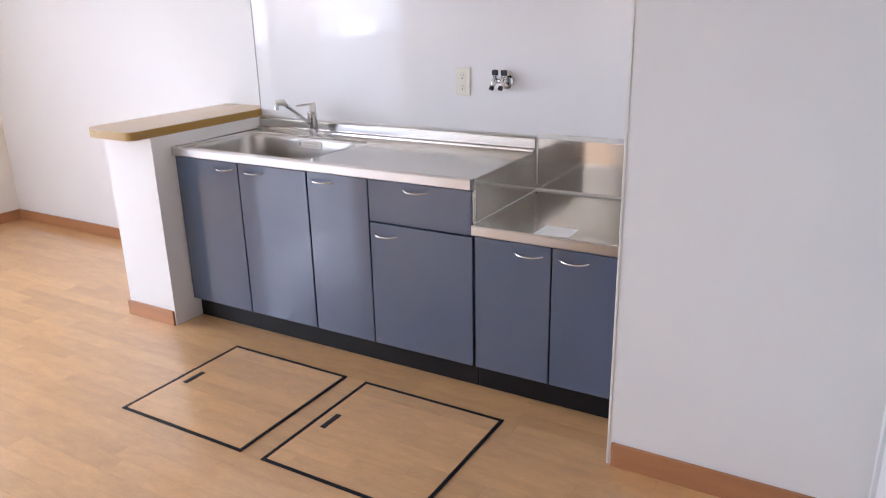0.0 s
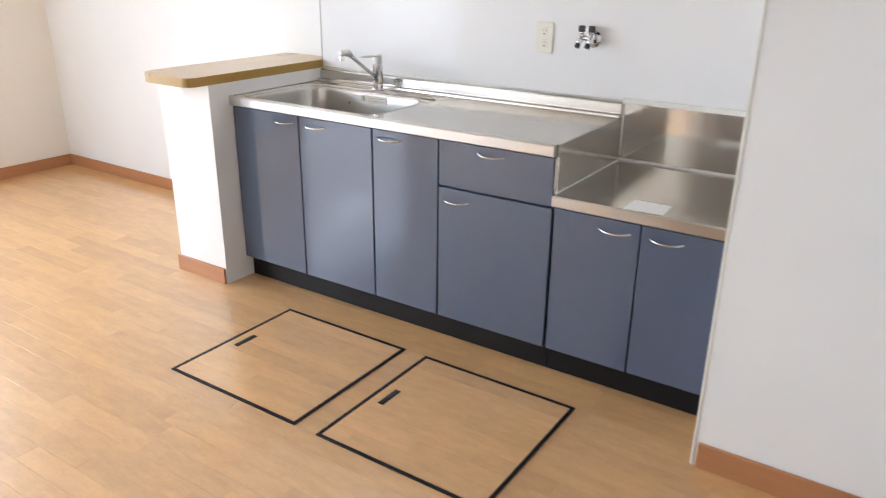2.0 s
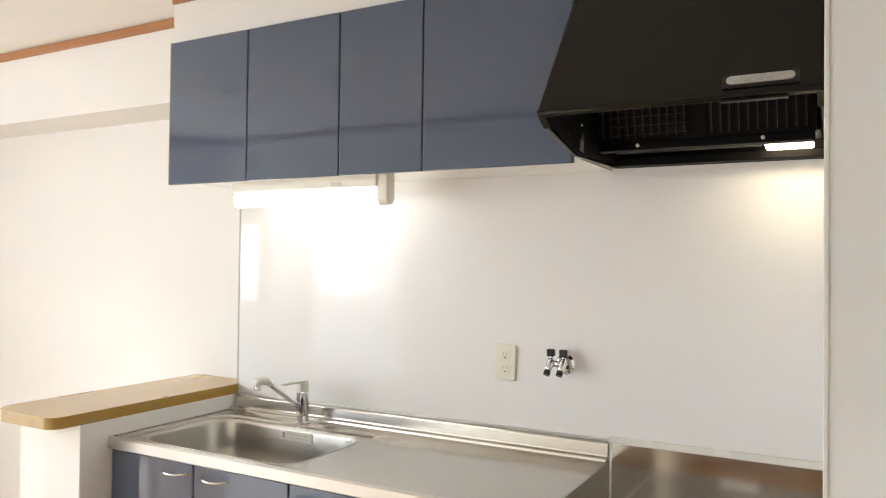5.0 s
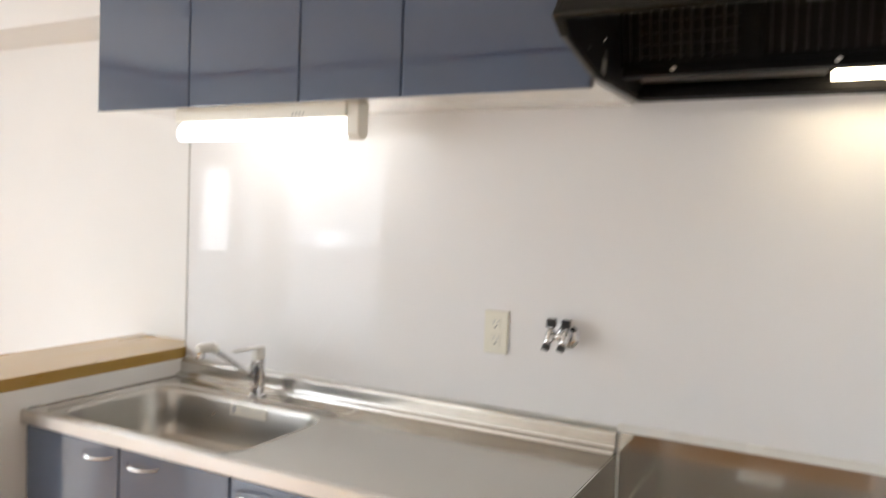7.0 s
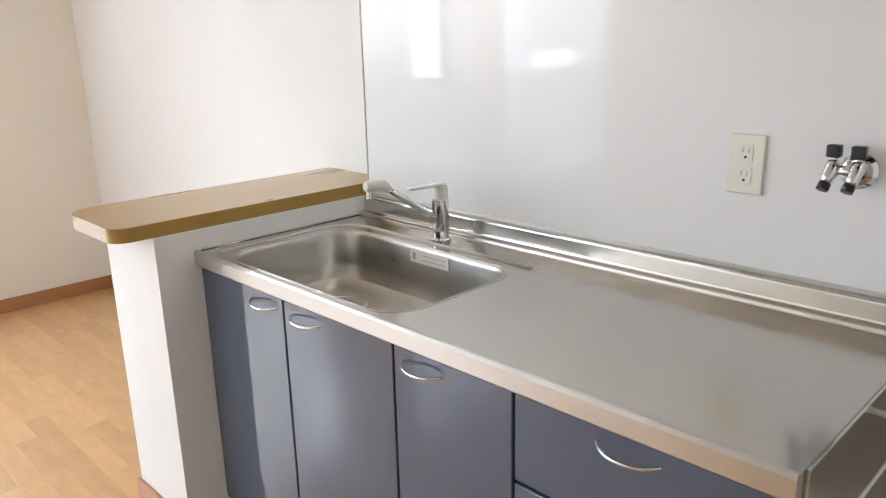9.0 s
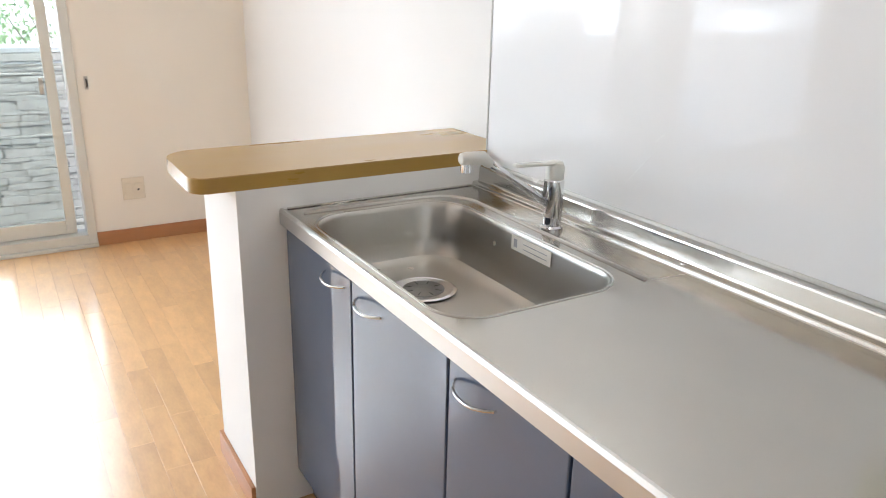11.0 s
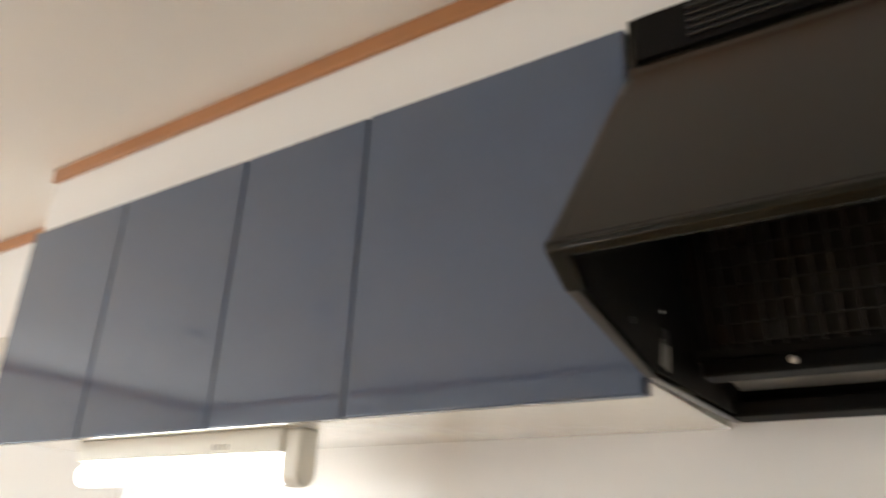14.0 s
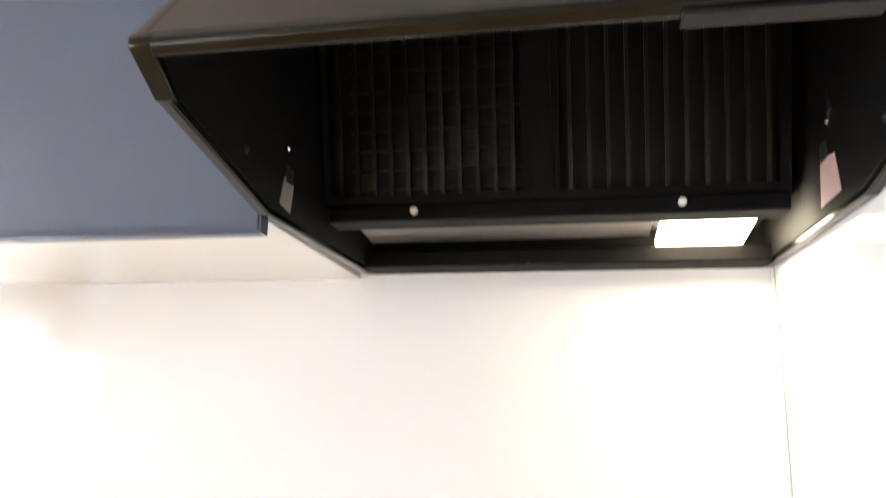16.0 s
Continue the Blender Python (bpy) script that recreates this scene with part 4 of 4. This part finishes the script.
while z < 0.915:
    h = min(rng.choice((0.022, 0.029, 0.036, 0.044, 0.058)), (0.847 if z < 0.846 else 0.9155) - z)
    y = -6.9 - rng.uniform(0, 0.2)
    while y < 2.2 and h > 0.008:
        w = rng.uniform(0.10, 0.32)
        out = rng.uniform(-0.003, 0.005)
        if -1.7 < y < -0.5:
            s = new("stone", rng.choice(stones))
            s.parent = garden
            s.location = (-3.90 + out, y + w / 2, z + h / 2)
            s.scale = (1, w - 0.008, h - 0.003)
        else:
            i = len(far_v)
            far_v += [(px, py, pz) for px in (-3.872, -3.861 + out) for py, pz in ((y, z), (y + w - 0.004, z), (y + w - 0.004, z + h - 0.003), (y, z + h - 0.003))]
            far_f += [(i + 4, i + 5, i + 6, i + 7)] + [(i + k, i + (k + 1) % 4, i + 4 + (k + 1) % 4, i + 4 + k) for k in range(4)]
        y += w
    z += h
    if 0.84 < z < 0.85:
        z = 0.867
data = bpy.data.meshes.new("stones")
data.from_pydata(far_v, [], far_f)
data.materials.append(STONE)
far_stones = new("stones", data)
far_stones.parent = garden
tagged(far_stones, kind="stuff")


def tree(x, y, height, spread, seed, count):
    r = random.Random(seed)
    t = thing("garden_tree", "leafy green tree beyond the garden wall", "tree", "garden trees", at=(x, y, -0.32))
    part("trunk", tube(bmesh.new(), [(0, 0, 0), (0.05, 0.03, height * 0.3), (0.0, 0.08, height * 0.6), (0.08, 0.05, height * 0.9)], [0.10, 0.08, 0.06, 0.02], 10), BARK, t)
    ends = []
    for k in range(7):
        a, u = r.uniform(0, 6.28), r.uniform(0.35, 0.8)
        end = Vector((math.cos(a) * spread * r.uniform(0.5, 0.9), math.sin(a) * spread * r.uniform(0.5, 0.9), height * (u + 0.2)))
        ends.append(end)
        part("limb", tube(bmesh.new(), [(0.03, 0.04, height * u * 0.8), end * 0.6 + Vector((0, 0, height * u * 0.35)), end], [0.04, 0.025, 0.01], 6), BARK, t)
    verts, faces = [], []
    for k in range(count):
        c = r.choice(ends) + Vector((r.gauss(0, 0.35), r.gauss(0, 0.35), r.gauss(0, 0.3)))
        if c.z < 0.25:
            c.z = 0.25 + r.random()
        q = Euler((r.uniform(0, 6.3), r.uniform(0, 6.3), r.uniform(0, 6.3))).to_matrix() * r.uniform(0.028, 0.055)
        i = len(verts)
        verts += [c + q @ Vector(p) for p in ((-1, 0, 0), (0, -0.45, 0.1), (1, 0, 0), (0, 0.45, 0.1))]
        faces.append((i, i + 1, i + 2, i + 3))
    data = bpy.data.meshes.new("crown")
    data.from_pydata(verts, [], faces)
    data.materials.append(LEAF)
    crown = new("crown", data)
    crown.parent = t
    tagged(crown, kind="stuff")


def shrub(x, y, height, spread, seed, count):
    r = random.Random(seed)
    t = thing("garden_shrub", "sunlit pale green shrub beyond the garden wall", "shrub", "garden shrubs", at=(x, y, -0.32))
    tips = [Vector((r.uniform(-0.5, 0.5) * spread, r.uniform(-1, 1) * spread, height * r.uniform(0.35, 1.0))) for _ in range(9)]
    for tip in tips:
        part("stem", tube(bmesh.new(), [(0, 0, 0), tip * 0.4, tip * 0.85], [0.014, 0.009, 0.004], 6), BARK, t)
    verts, faces = [], []
    for k in range(count):
        c = r.choice(tips) * r.uniform(0.55, 1.0) + Vector((r.gauss(0, 0.16), r.gauss(0, 0.2), r.gauss(0, 0.16)))
        q = Euler((r.uniform(0, 6.3), r.uniform(0, 6.3), r.uniform(0, 6.3))).to_matrix() * r.uniform(0.03, 0.06)
        i = len(verts)
        verts += [c + q @ Vector(p) for p in ((-1, 0, 0), (0, -0.45, 0.1), (1, 0, 0), (0, 0.45, 0.1))]
        faces.append((i, i + 1, i + 2, i + 3))
    data = bpy.data.meshes.new("foliage")
    data.from_pydata(verts, [], faces)
    data.materials.append(LEAF)
    leaves = new("foliage", data)
    leaves.parent = t
    tagged(leaves, kind="stuff")


shrub(-9.3, -0.2, 2.5, 0.8, 21, 500)
shrub(-10.6, -1.5, 2.2, 0.9, 22, 450)
tree(-8.6, -3.0, 3.6, 1.4, 3, 2400)
tree(-10.4, 0.2, 3.2, 1.5, 7, 1800)

# ---- plank floor ----
bm = bmesh.new()
box(bm, WEST - 0.15, EAST + 0.15, -3.55, 0.24, -0.12, -0.0045)
box(bm, WEST - 0.15, 1.15, -5.75, -3.551, -0.12, -0.0045)
structure("floor", bm, JOINT, "light oak strip flooring with fine joints", "floor")
floor = bpy.data.objects["floor"]
bm = bmesh.new()
vs = [bm.verts.new(p) for p in ((-0.5, -0.5, -0.004), (0.5, -0.5, -0.004), (0.5, 0.5, -0.004), (-0.5, 0.5, -0.004))]
ws = [bm.verts.new((sx * (0.5 - 0.0016), sy * (0.5 - 0.008), 0.0)) for sx, sy in ((-1, -1), (1, -1), (1, 1), (-1, 1))]
us = [bm.verts.new((sx * (0.5 - 0.0006), sy * (0.5 - 0.003), -0.0001)) for sx, sy in ((-1, -1), (1, -1), (1, 1), (-1, 1))]
bm.faces.new(ws)
for k in range(4):
    j = (k + 1) % 4
    bm.faces.new((us[k], us[j], ws[j], ws[k]))
    bm.faces.new((vs[k], vs[j], us[j], us[k]))
plank = mesh_of("plank", bm, OAK, smooth=False)
rest_v, rest_f = [], []
STRIP = 0.0757
y, made = NORTH, 0
while y > -5.58:
    x = WEST - 0.02 - rng.uniform(0, 0.12)
    right = EAST if y > -3.4 else 1.0
    if y > -0.5:
        right = -0.2
    while x < right:
        length = min(rng.choice((0.30, 0.38, 0.455, 0.53, 0.606)), right + 0.05 - x)
        if x > -1.35 and -2.15 < y < -0.4 and made < 300:
            p = new("plank", plank)
            p.parent = floor
            p.location, p.scale = (x + length / 2, y - STRIP / 2, 0), (length, STRIP, 1)
            p.rotation_euler = (radians(rng.gauss(0, 0.16)), 0, 0)
            made += 1
        else:
            i = len(rest_v)
            a, b, tilt = 0.0006, 0.0006, max(-0.0005, min(0.0003, rng.gauss(0, 0.00011)))
            rest_v += [(x, y - STRIP, -0.0012), (x + length, y - STRIP, -0.0012), (x + length, y, -0.0012), (x, y, -0.0012)]
            rest_v += [(x + a, y - STRIP + b, -tilt), (x + length - a, y - STRIP + b, -tilt), (x + length - a, y - b, tilt), (x + a, y - b, tilt)]
            rest_f += [(i + 4, i + 5, i + 6, i + 7)] + [(i + k, i + (k + 1) % 4, i + 4 + (k + 1) % 4, i + 4 + k) for k in range(4)]
        x += length
    y -= STRIP
data = bpy.data.meshes.new("planks")
data.from_pydata(rest_v, [], rest_f)
data.materials.append(OAK)
rest = new("planks", data)
rest.parent = floor
tagged(rest, kind="stuff")
